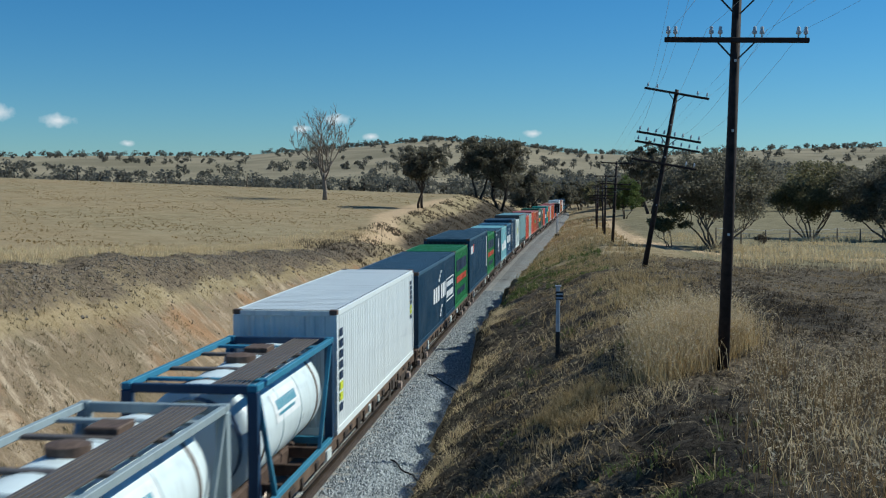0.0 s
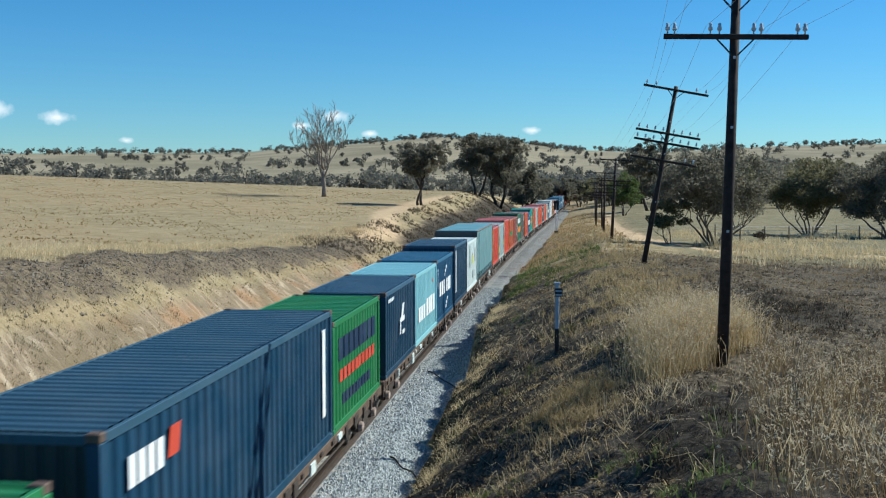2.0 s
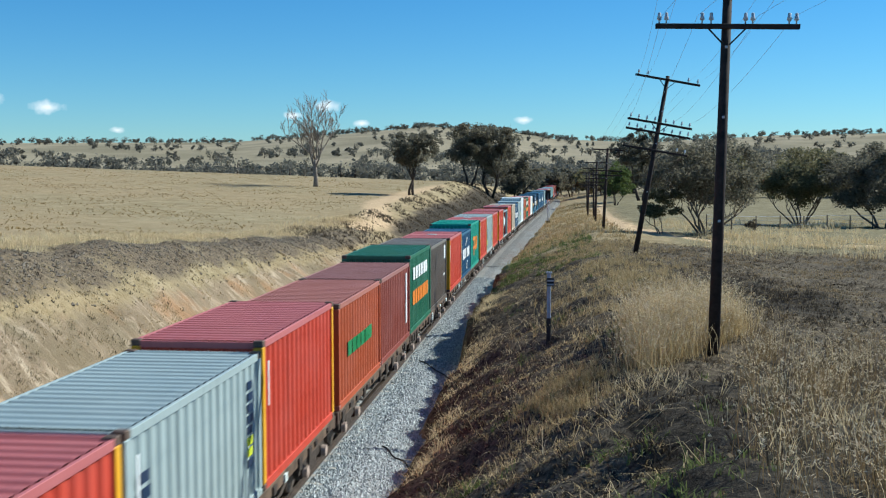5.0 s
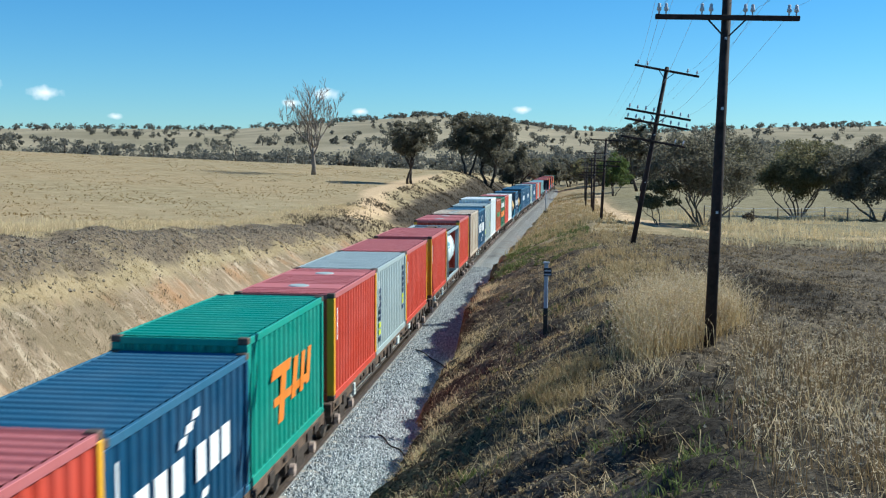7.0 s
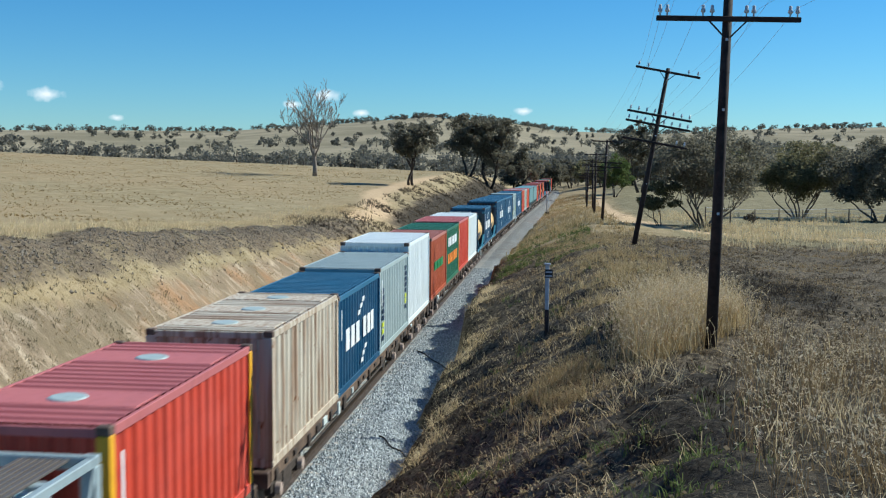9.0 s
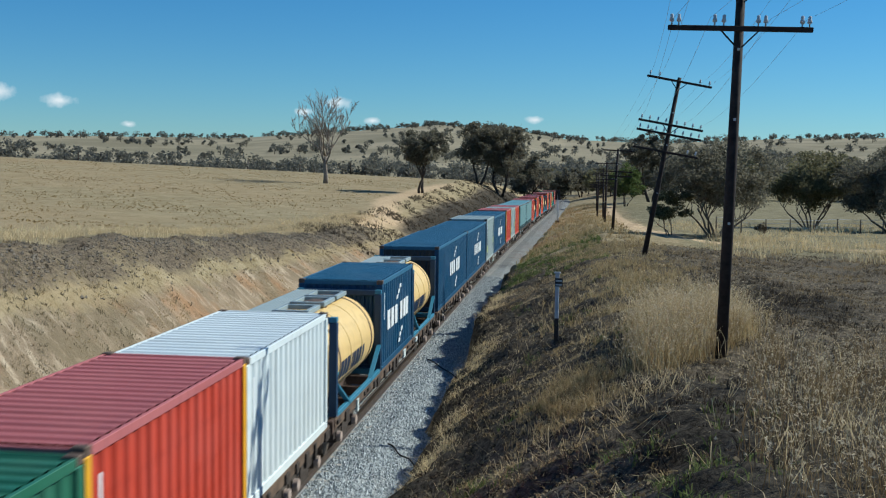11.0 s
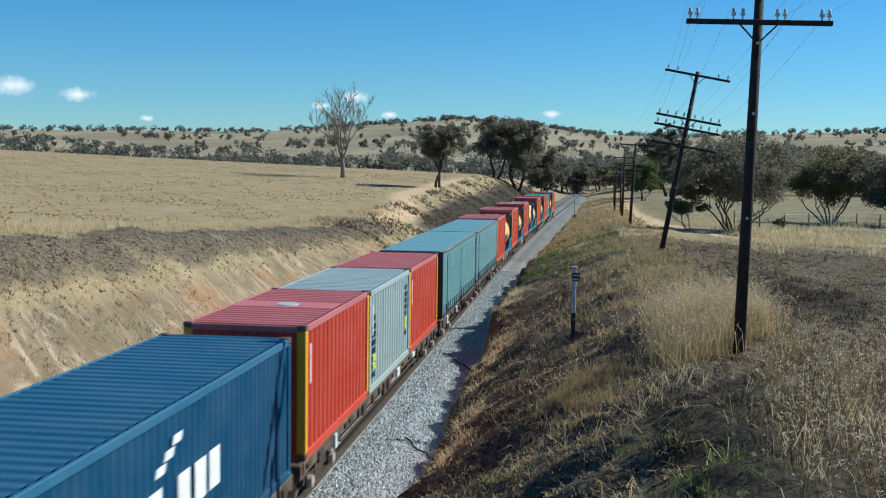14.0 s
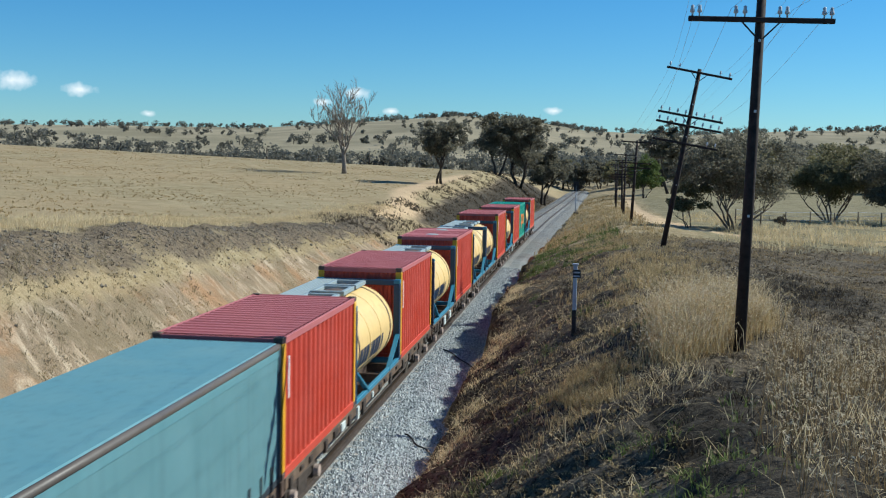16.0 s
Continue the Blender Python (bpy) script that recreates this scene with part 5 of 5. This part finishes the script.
# beyond the bank
tree("spreading_tree", 31, (16.6, 78.7), 6.9, 4.1, 6, 0.40, 28000, 0.17, bark=PALEBARK, label="spreading gum tree with branching pale stems", split=0.85, clumps=74)
tree("spreading_tree", 32, (28.6, 105), 7.5, 4.2, 6, 0.20, 30000, 0.20, LEAF_OLIVE, PALEBARK, "rounded olive-leaved tree with low branches", split=0.7, clumps=80)
tree("small_tree", 33, (13.4, 78), 3.5, 1.6, 3, 0.2, 7000, 0.13, LEAF_OLIVE, PALEBARK, "small bushy tree beside the dirt road", split=0.3, clumps=26)
tree("spreading_tree", 34, (34.6, 100), 8.4, 4.6, 4, 0.02, 30000, 0.22, LEAF, PALEBARK, "dark spreading tree by the fence", split=0.6, clumps=80)
tree("green_tree", 35, (16.4, 205), 8.2, 3.6, 3, 0.12, 9000, 0.3, LEAF_GREEN, BARK, "fresh green tree where the dirt road bends", split=0.3, clumps=40)
tree("tall_gum", 36, (22.7, 230), 15.6, 4.6, 2, 0.30, 10000, 0.42, LEAF, BARK, "tall open gum tree above the belt of trees", split=0.15, clumps=44)
tree("bare_bush", 37, (21.5, 88), 1.25, 0.7, 5, 0.25, 900, 0.10, DEADWEED, PALEBARK, "small dry twiggy bush by the fence", category="bush", split=0.8, clumps=14)
# the belt of gums across the paddock, with undergrowth between the trunks
belt = random.Random(6)
for k in range(24):
    a = -0.02 + 0.336 * k / 23 + belt.uniform(-0.004, 0.004)
    y = belt.uniform(255, 320)
    h = belt.uniform(8.5, 12.0) * y / 290 * (0.85 if a < 0.06 else 1.0)
    tree("paddock_tree", 60 + k, (6.52 + a * y, y), h, h * belt.uniform(0.42, 0.55), 2 + k % 2, 0.04, 6000, 0.48, LEAF if k % 3 else LEAF_OLIVE, BARK, "dark gum tree in a belt across the paddock", split=0.35, clumps=50)


# ---- far woods on the hills ----
def far_woods():
    rng = np.random.default_rng(8)
    pts, sizes = [], []
    wood = Mesh()
    spots = []
    while len(spots) < 2300:
        r = 300 + 1150 * rng.uniform() ** 1.1
        az = rng.uniform(-0.85, 0.6)
        x, y = r * math.sin(az), r * math.cos(az)
        dens = 0.16 + 0.7 * float(waves(x, y, 75, 1.0)) + 0.4 * float(waves(x, y, 26, 4.0)) + (0.2 if x > -40 and r < 800 else 0) + (0.22 if x < -60 and r < 460 else 0) + (0.25 if r > 1250 else 0) + (0.45 if r > 1180 and -0.26 < x / y < 0.02 else 0) + (0.55 if r < 620 and -0.04 < x / y < 0.11 else 0)
        if rng.uniform() < dens:
            spots.append((x, y, r))
    for x, y, r in spots:
        h = rng.uniform(3.2, 7.5) * (1.3 if r < 520 else 1.0)
        z = float(land(x, y))
        wood.tube([(x, y, z - 0.4), (x + rng.normal(0, 0.3), y, z + 0.7 * h)], [0.035 * h, 0.015 * h], 4)
        for j in range(7):
            c = np.array([x + rng.normal(0, h * 0.22), y + rng.normal(0, h * 0.22), z + h * rng.uniform(0.2, 0.82)])
            q = rng.normal(size=(24, 3)) * np.array([1, 1, 0.8]) * h * 0.115
            pts.append(c + q)
    v, f = leaves(np.concatenate(pts), 1.05, rng)
    ob = raw("far_woods", v, f, LEAF_FAR)
    tagged(part("far_trunks", wood, BARK, ob), kind="stuff")
    tagged(ob, "scattered dark gum trees across dry hills", "woods", kind="stuff")


far_woods()


# ---- dry grass and weeds ----
def blades(rng, x, y, h, w, lean, per):
    """Tufts of grass blades at x, y: per blades each, of height h."""
    n = len(x)
    X, Y = np.repeat(x, per), np.repeat(y, per)
    hh = np.repeat(h, per) * rng.uniform(0.45, 1.15, n * per)
    X = X + rng.normal(0, 1, n * per) * np.repeat(h, per) * 0.22
    Y = Y + rng.normal(0, 1, n * per) * np.repeat(h, per) * 0.22
    Zb = land(X, Y) - 0.03
    a = rng.uniform(0, 2 * np.pi, n * per)
    l = hh * lean * rng.uniform(0.2, 1.3, n * per)
    dx, dy = np.cos(a) * l, np.sin(a) * l
    b = rng.uniform(0, 2 * np.pi, n * per)
    wx, wy = np.cos(b) * w * 0.5, np.sin(b) * w * 0.5
    p = np.stack([X, Y, Zb], -1)
    o = np.stack([wx, wy, 0 * wx], -1)
    mid = p + np.stack([dx * 0.35, dy * 0.35, hh * 0.62], -1)
    tip = p + np.stack([dx, dy, hh * (1 - 0.25 * lean)], -1)
    v = np.stack([p - o, p + o, mid + o * 0.8, tip + o * 0.2, tip - o * 0.2, mid - o * 0.8], 1).reshape(-1, 3)
    k = np.arange(n * per)[:, None, None] * 6
    return v, (k + np.array([[0, 1, 2, 5], [5, 2, 3, 4]])).reshape(-1, 4)


def meadow(name, label, mat, seed, n, box, h, per, w, lean, keep, category="grass"):
    rng = np.random.default_rng(seed)
    x, y = rng.uniform(box[0], box[1], n), rng.uniform(box[2], box[3], n)
    x = x + track_x(y)
    k = keep(x - track_x(y), y, rng.uniform(0, 1, n))
    x, y = x[k], y[k]
    v, f = blades(rng, x, y, rng.uniform(h[0], h[1], len(x)), w, lean, per)
    tagged(raw(name, v, f, mat), label, category, kind="stuff")


def patch(u, y, s, k):
    return waves(u, y, s, k) * 0.5 + 0.5


def seed_grass(name, label, stem_mat, seed, n, box, h, per, keep, lean=0.35, heads=4, w=0.008, head=0.075):
    """Tall dry grass with drooping seed heads."""
    rng = np.random.default_rng(seed)
    x, y = rng.uniform(box[0], box[1], n), rng.uniform(box[2], box[3], n)
    x = x + track_x(y)
    k = keep(x - track_x(y), y, rng.uniform(0, 1, n))
    x, y = x[k], y[k]
    v, f = blades(rng, x, y, rng.uniform(h[0], h[1], len(x)), w, lean, per)
    tip = v.reshape(-1, 6, 3)[:, 3]
    mid = v.reshape(-1, 6, 3)[:, 2]
    pts = np.concatenate([tip + (mid - tip) * rng.uniform(0, 0.42, (len(tip), 1)) + rng.normal(0, 0.012, tip.shape) for _ in range(heads)])
    ob = raw(name, v, f, stem_mat)
    tagged(ob, label, "grass", kind="stuff")
    hv, hf = leaves(pts, head, rng, 0.9, 0.35, 0.13)
    top = raw("seed_heads", hv, hf, SEED)
    top.parent = ob
    tagged(top, "pale feathery seed heads", kind="stuff")


seed_grass("straw_clump", "thick clump of tall straw-coloured grass at a pole's foot", STRAW, 2, 2600, (7.6, 11, 19, 32), (0.40, 1.25), 13,
           lambda u, y, r: r < clump_area(u, y), 0.4, 3, 0.010, 0.06)
seed_grass("wild_oats", "tall wild oats with bleached seed heads on the bank's top", STEM, 16, 3600, (8.0, 16, 8.3, 26), (0.45, 0.95), 9,
           lambda u, y, r: r < oat_area(u, y) * np.clip(patch(u, y, 0.9, 4.0) * 1.5 - 0.48, 0.04, 1), 0.5, 4, 0.009, 0.05)
meadow("straw_clump", "bleached stems in the thick grass clump", STRAW_PALE, 20, 1300, (7.6, 11, 19, 32), (0.35, 1.35), 9, 0.010, 0.6,
       lambda u, y, r: r < clump_area(u, y))
meadow("slope_chaff", "short pale chaff and stubble on the slope", STRAW, 25, 9000, (4.4, 7.9, 12, 28), (0.04, 0.15), 6, 0.014, 1.6,
       lambda u, y, r: r < 0.5 * np.clip(patch(u, y, 0.7, 8.0) * 1.5 - 0.3, 0, 1) * (1 - 0.8 * dark_area(u, y)))
meadow("tall_straw", "pale bent straw among the oats", STRAW_PALE, 17, 1000, (8.0, 16, 8.3, 26), (0.4, 0.85), 7, 0.010, 0.75,
       lambda u, y, r: r < oat_area(u, y) * np.clip(patch(u, y, 1.1, 9.0) * 1.7 - 0.55, 0, 1))
meadow("slope_gold", "thin golden grass over the middle of the bank", STRAW, 1, 9000, (5.6, 11.5, 24, 62), (0.16, 0.46), 8, 0.016, 0.7,
       lambda u, y, r: r < np.maximum(mound(u, y, 8.6, 39, 1.8, 9), 0.8 * mound(u, y, 8.0, 57, 2.2, 9)) * np.clip(patch(u, y, 1.7, 3.0) * 1.6 - 0.30, 0, 1))
meadow("straw_clump", "low golden clump of straw on the slope", STRAW, 18, 2600, (5.2, 8.0, 17, 25.5), (0.16, 0.42), 14, 0.010, 0.7,
       lambda u, y, r: r < mound(u, y, 6.6, 21.3, 0.6, 1.6))
meadow("toe_straw", "straw hanging over the broken edge of the bank", STRAW_PALE, 22, 2600, (3.0, 4.3, 15, 46), (0.12, 0.36), 9, 0.012, 1.3,
       lambda u, y, r: r < mound(u, y, 3.55, y, 0.4, 1) * np.clip(patch(u, y, 1.6, 2.0) * 1.8 - 0.45, 0, 1))
meadow("russet_grass", "russet dry grass along the bank", STRAW_RED, 3, 36000, (3.0, 26, 8, 62), (0.08, 0.30), 6, 0.013, 1.1,
       lambda u, y, r: r < np.clip(patch(u, y, 2.6, 7.0) * 1.5 - 0.62, 0, 1) * (1 - 0.85 * dark_area(u, y)) * (0.35 + 0.65 * smooth(y, 16, 30)))
meadow("slope_straw", "short bleached straw scattered on the slope", STRAW_PALE, 23, 18000, (3.0, 11, 8, 55), (0.06, 0.24), 5, 0.011, 1.6,
       lambda u, y, r: r < np.clip(patch(u, y, 1.3, 6.0) * 1.5 - 0.72, 0, 1) * (1 - 0.7 * dark_area(u, y)) * (1 - 0.7 * smooth(u, 7.2, 8.0) * (1 - smooth(y, 19, 22))))
meadow("dead_weeds", "dark matted dead weeds on the bank", DEADWEED, 4, 30000, (3.0, 28, 8, 64), (0.06, 0.24), 7, 0.018, 1.4,
       lambda u, y, r: r < np.clip(patch(u, y, 2.2, 11.0) * 1.5 - 0.5, 0, 1))
# black weeds also deepen the painted shade below the clump
meadow("burnt_weeds", "blackened brushy weeds on the bank, darkened for the tall grass's shade", BURNT_SHADED, 24, 11000, (3.6, 15, 9, 44), (0.08, 0.34), 7, 0.018, 1.2,
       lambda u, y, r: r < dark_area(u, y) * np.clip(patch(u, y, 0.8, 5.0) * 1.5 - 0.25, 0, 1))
meadow("fallen_stalks", "long pale fallen stalks lying on the slope", STRAW_PALE, 19, 200, (3.6, 9, 9, 40), (0.3, 0.7), 4, 0.009, 2.2,
       lambda u, y, r: r < 0.55)
meadow("fallen_stalks", "long pale stalks bent down below the grass clump", STRAW_PALE, 29, 130, (7.0, 9.4, 16, 20.5), (0.35, 0.7), 4, 0.009, 1.9,
       lambda u, y, r: r < mound(u, y, 8.1, 18.2, 0.7, 1.0))
meadow("green_weeds", "low green weeds on the bank", WEED, 5, 11000, (3.6, 8.2, 46, 84), (0.10, 0.32), 8, 0.026, 1.0,
       lambda u, y, r: r < np.clip(patch(u, y, 2.0, 2.0) * 1.7 - 0.75, 0, 1))
meadow("green_weeds", "sparse green weeds among dry grass", WEED, 15, 5000, (4.5, 9.5, 8.5, 40), (0.08, 0.28), 8, 0.016, 0.9,
       lambda u, y, r: r < np.maximum(np.clip(patch(u, y, 2.0, 9.0) * 1.6 - 1.0, 0, 1), 0.5 * mound(u, y, 7.7, 11.6, 0.8, 1.6)))
meadow("paddock_edge_grass", "pale long grass along the dirt road", STRAW_PALE, 6, 15000, (14, 48, 50, 112), (0.3, 0.75), 6, 0.03, 0.5,
       lambda u, y, r: (r < np.clip(patch(u, y, 6.0, 5.0) * 1.5 - 0.75, 0, 1) + mound(from_road(u, y), y, 3.6, y, 1.8, 1) * smooth(u, 15, 18)) & (from_road(u, y) > 1.7))
meadow("cutting_grass", "short dry grass matted on the cutting face", STRAW, 7, 34000, (-10.5, -3.2, 10, 75), (0.04, 0.15), 6, 0.012, 1.3,
       lambda u, y, r: r < np.clip(patch(u, y, 2.4, 5.0) * 1.5 - 0.55, 0, 1) * (1 - 0.8 * smooth(-u, 7.6, 8.6)))
meadow("cutting_grass", "fine russet grass on the cutting face", STRAW_RED, 27, 12000, (-10.0, -3.2, 10, 75), (0.04, 0.15), 6, 0.012, 1.2,
       lambda u, y, r: r < np.clip(patch(u, y, 1.6, 8.0) * 1.5 - 0.75, 0, 1) * (1 - 0.5 * smooth(-u, 7.6, 8.6)))
meadow("cutting_scrub", "olive-grey scrub low on the cutting face", OLIVE_SCRUB, 28, 5500, (-9.0, -3.4, 9, 36), (0.08, 0.26), 8, 0.013, 0.9,
       lambda u, y, r: r < np.clip(patch(u, y, 2.0, 4.0) * 1.5 - 0.3, 0, 1) * (1 - 0.75 * smooth(y, 20, 34)))
meadow("cutting_weeds", "dark dead weeds along the cutting's rim", DEADWEED, 8, 6500, (-11, -5.0, 12, 80), (0.05, 0.18), 7, 0.02, 1.0,
       lambda u, y, r: r < np.clip(patch(u, y, 1.5, 3.0) * 1.4 - 0.4, 0, 1) * (0.12 + 0.88 * smooth(-u, 6.5, 8)))
meadow("field_margin_grass", "band of pale tall grass at the field margin", STRAW_PALE, 9, 17000, (-22, -10.0, 14, 95), (0.22, 0.5), 7, 0.013, 0.6,
       lambda u, y, r: r < np.exp(-((-u - 12.4) / 1.7) ** 2))
meadow("field_tussocks", "brown tussocks dotted over the stubble field", SCRUB, 10, 30000, (-120, -16, 40, 178), (0.08, 0.22), 5, 0.05, 1.0,
       lambda u, y, r: r < np.clip(patch(u, y, 9.0, 3.0) * 1.5 - 0.35, 0, 1))
meadow("mound_grass", "rough dead grass on the spoil mounds", DEADWEED, 12, 15000, (-13, -3.2, 70, 230), (0.15, 0.45), 5, 0.05, 0.9,
       lambda u, y, r: r < np.clip(patch(u, y, 5.0, 8.0) * 1.4 - 0.4, 0, 1))
meadow("lineside_grass", "pale dry grass beside the far line", STRAW, 13, 7000, (3.4, 11, 66, 230), (0.2, 0.6), 6, 0.04, 0.6,
       lambda u, y, r: r < np.clip(patch(u, y, 5.0, 6.0) * 1.4 - 0.4, 0, 1) + 0.5 * mound(u, y, 6, 80, 3, 12))


def litter():
    """Dead leaves, twigs and flakes lying on the bank."""
    rng = np.random.default_rng(41)
    n = 60000
    u, y = rng.uniform(3.0, 17, n), 8 + 52 * rng.uniform(0, 1, n) ** 1.5
    k = rng.uniform(0, 1, n) < np.clip(patch(u, y, 1.7, 13.0) * 1.6 - 0.35, 0, 1) * (1 - 0.85 * np.maximum(oat_area(u, y), smooth(u, 7.3, 8.0) * (1 - smooth(y, 18, 21))))
    u, y = u[k], y[k]
    x = u + track_x(y)
    v, f = leaves(np.stack([x, y, land(x, y) + 0.025], -1), 0.075, rng, 0.5, 0.0)
    tagged(raw("leaf_litter", v, f, LITTER), "dry leaf litter and twigs on the bank", "litter", kind="stuff")


litter()


def rocks():
    """Broken spoil on the rim and face of the cutting."""
    rng = np.random.default_rng(42)
    n = 6500
    u, y = -rng.normal(8.9, 0.7, n), rng.uniform(12, 85, n)
    x = u + track_x(y)
    r = (0.015 + 0.06 * rng.uniform(0, 1, n) ** 3)[:, None, None]
    octa = np.array([(1, 0, 0), (-1, 0, 0), (0, 1, 0), (0, -1, 0), (0, 0, 1), (0, 0, -1)], float)
    v = octa[None] * r * rng.uniform(0.6, 1.4, (n, 6, 1)) + np.stack([x, y, land(x, y) + 0.01], -1)[:, None, :]
    f = np.array([(0, 2, 4), (2, 1, 4), (1, 3, 4), (3, 0, 4), (2, 0, 5), (1, 2, 5), (3, 1, 5), (0, 3, 5)])
    tagged(raw("spoil_rocks", v.reshape(-1, 3), (np.arange(n)[:, None, None] * 6 + f).reshape(-1, 3), ROCK), "broken dark stones along the cutting's rim", "stones", kind="stuff")


rocks()


# ---- a passing fly ----
def fly():
    t = thing("fly", "small dark fly passing close by", "insect", "", pose(4.0, -1.0, 7.4))
    part("body", Mesh().tube([(-0.006, 0, 0), (-0.004, 0, 0), (0, 0, 0), (0.004, 0, 0), (0.006, 0, 0)], [0.0006, 0.0022, 0.0028, 0.0022, 0.0008], 8), FLYGREY, t)
    for s_ in (-1, 1):
        part("wing", Mesh().add([(0, 0, 0.002), (-0.005, s_ * 0.003, 0.003), (-0.006, s_ * 0.008, 0.003), (-0.001, s_ * 0.008, 0.003)], [(0, 1, 2, 3)]), FLYGREY, t)
    return t


FLY = fly()


# ---- fence, sleepers, stones ----
def fence():
    t = thing("wire_fence", "old wire fence with weathered posts", "fence")
    post_me = cached(("fence_post",), lambda: Mesh().tube([(0, 0, -0.3), (0, 0, 0.6), (0, 0, 1.2)], [0.06, 0.055, 0.05], 7))
    pts = [(18.0 + 2.1 * i, 89.0 + 1.0 * i) for i in range(11)]
    for x, y in pts:
        part("post", post_me, FENCEWOOD, t, "", pose(x, y, float(land(x, y))))
    for z in (0.5, 0.85, 1.15):
        part("wire", Mesh().tube([(x, y, float(land(x, y)) + z) for x, y in pts], [0.012] * len(pts), 4, True, False), WIRE, t)


fence()


def sleepers():
    track = thing("track_sleepers", "concrete sleepers bedded in grey ballast", "sleepers", kind="structure")
    me = cached(("sleeper",), lambda: Mesh().box(-1.25, 1.25, -0.11, 0.11, -0.36, -0.195))
    y = 14.0
    for i in range(290):
        part("sleeper", me, SLEEPER, track, "", rail_pose(y))
        y += 0.65


sleepers()


def stones():
    """Loose ballast stones on the lit shoulder."""
    rng = np.random.default_rng(3)
    n = 32000
    y = 12 + 60 * rng.uniform(0, 1, n) ** 1.4
    u = rng.uniform(0.88, 3.0, n)
    z = np.interp(u, [1.85, 2.85, 3.05], [-0.2, -0.42, -0.55])
    r = rng.uniform(0.02, 0.05, (n, 1, 1))
    octa = np.array([(1, 0, 0), (-1, 0, 0), (0, 1, 0), (0, -1, 0), (0, 0, 1), (0, 0, -1)], float)
    v = octa[None] * r * rng.uniform(0.6, 1.35, (n, 6, 1)) + rng.normal(0, 0.006, (n, 6, 3))
    a = rng.uniform(0, 6.28, n)
    c, s = np.cos(a)[:, None], np.sin(a)[:, None]
    v = np.stack([v[..., 0] * c - v[..., 1] * s, v[..., 0] * s + v[..., 1] * c, v[..., 2]], -1)
    v = v + np.stack([u + track_x(y), y, z + track_z(y)], -1)[:, None, :]
    f = np.array([(0, 2, 4), (2, 1, 4), (1, 3, 4), (3, 0, 4), (2, 0, 5), (1, 2, 5), (3, 1, 5), (0, 3, 5)])
    tagged(raw("ballast_stones", v.reshape(-1, 3), (np.arange(n)[:, None, None] * 6 + f).reshape(-1, 3), STONE), "loose crushed grey stones", "ballast", kind="stuff")


stones()


def cables():
    """Two dark cables lying across the ballast shoulder."""
    for a, b in (((1.32, 39.6), (2.85, 36.8)), ((2.0, 27.15), (2.9, 25.9))):
        t = thing("ground_cable", "thin black cable lying across the grey ballast", "cable", "cables on the ballast")
        pts = []
        for k in range(9):
            u, y = a[0] + (b[0] - a[0]) * k / 8, a[1] + (b[1] - a[1]) * k / 8 + 0.12 * math.sin(k * 1.3)
            pts.append((u, y, float(np.interp(u, [1.85, 2.85, 3.05], [-0.2, -0.42, -0.5])) + 0.055))
        part("sheath", Mesh().tube(pts, [0.022] * 9, 6), IRON, t)


cables()

motions()
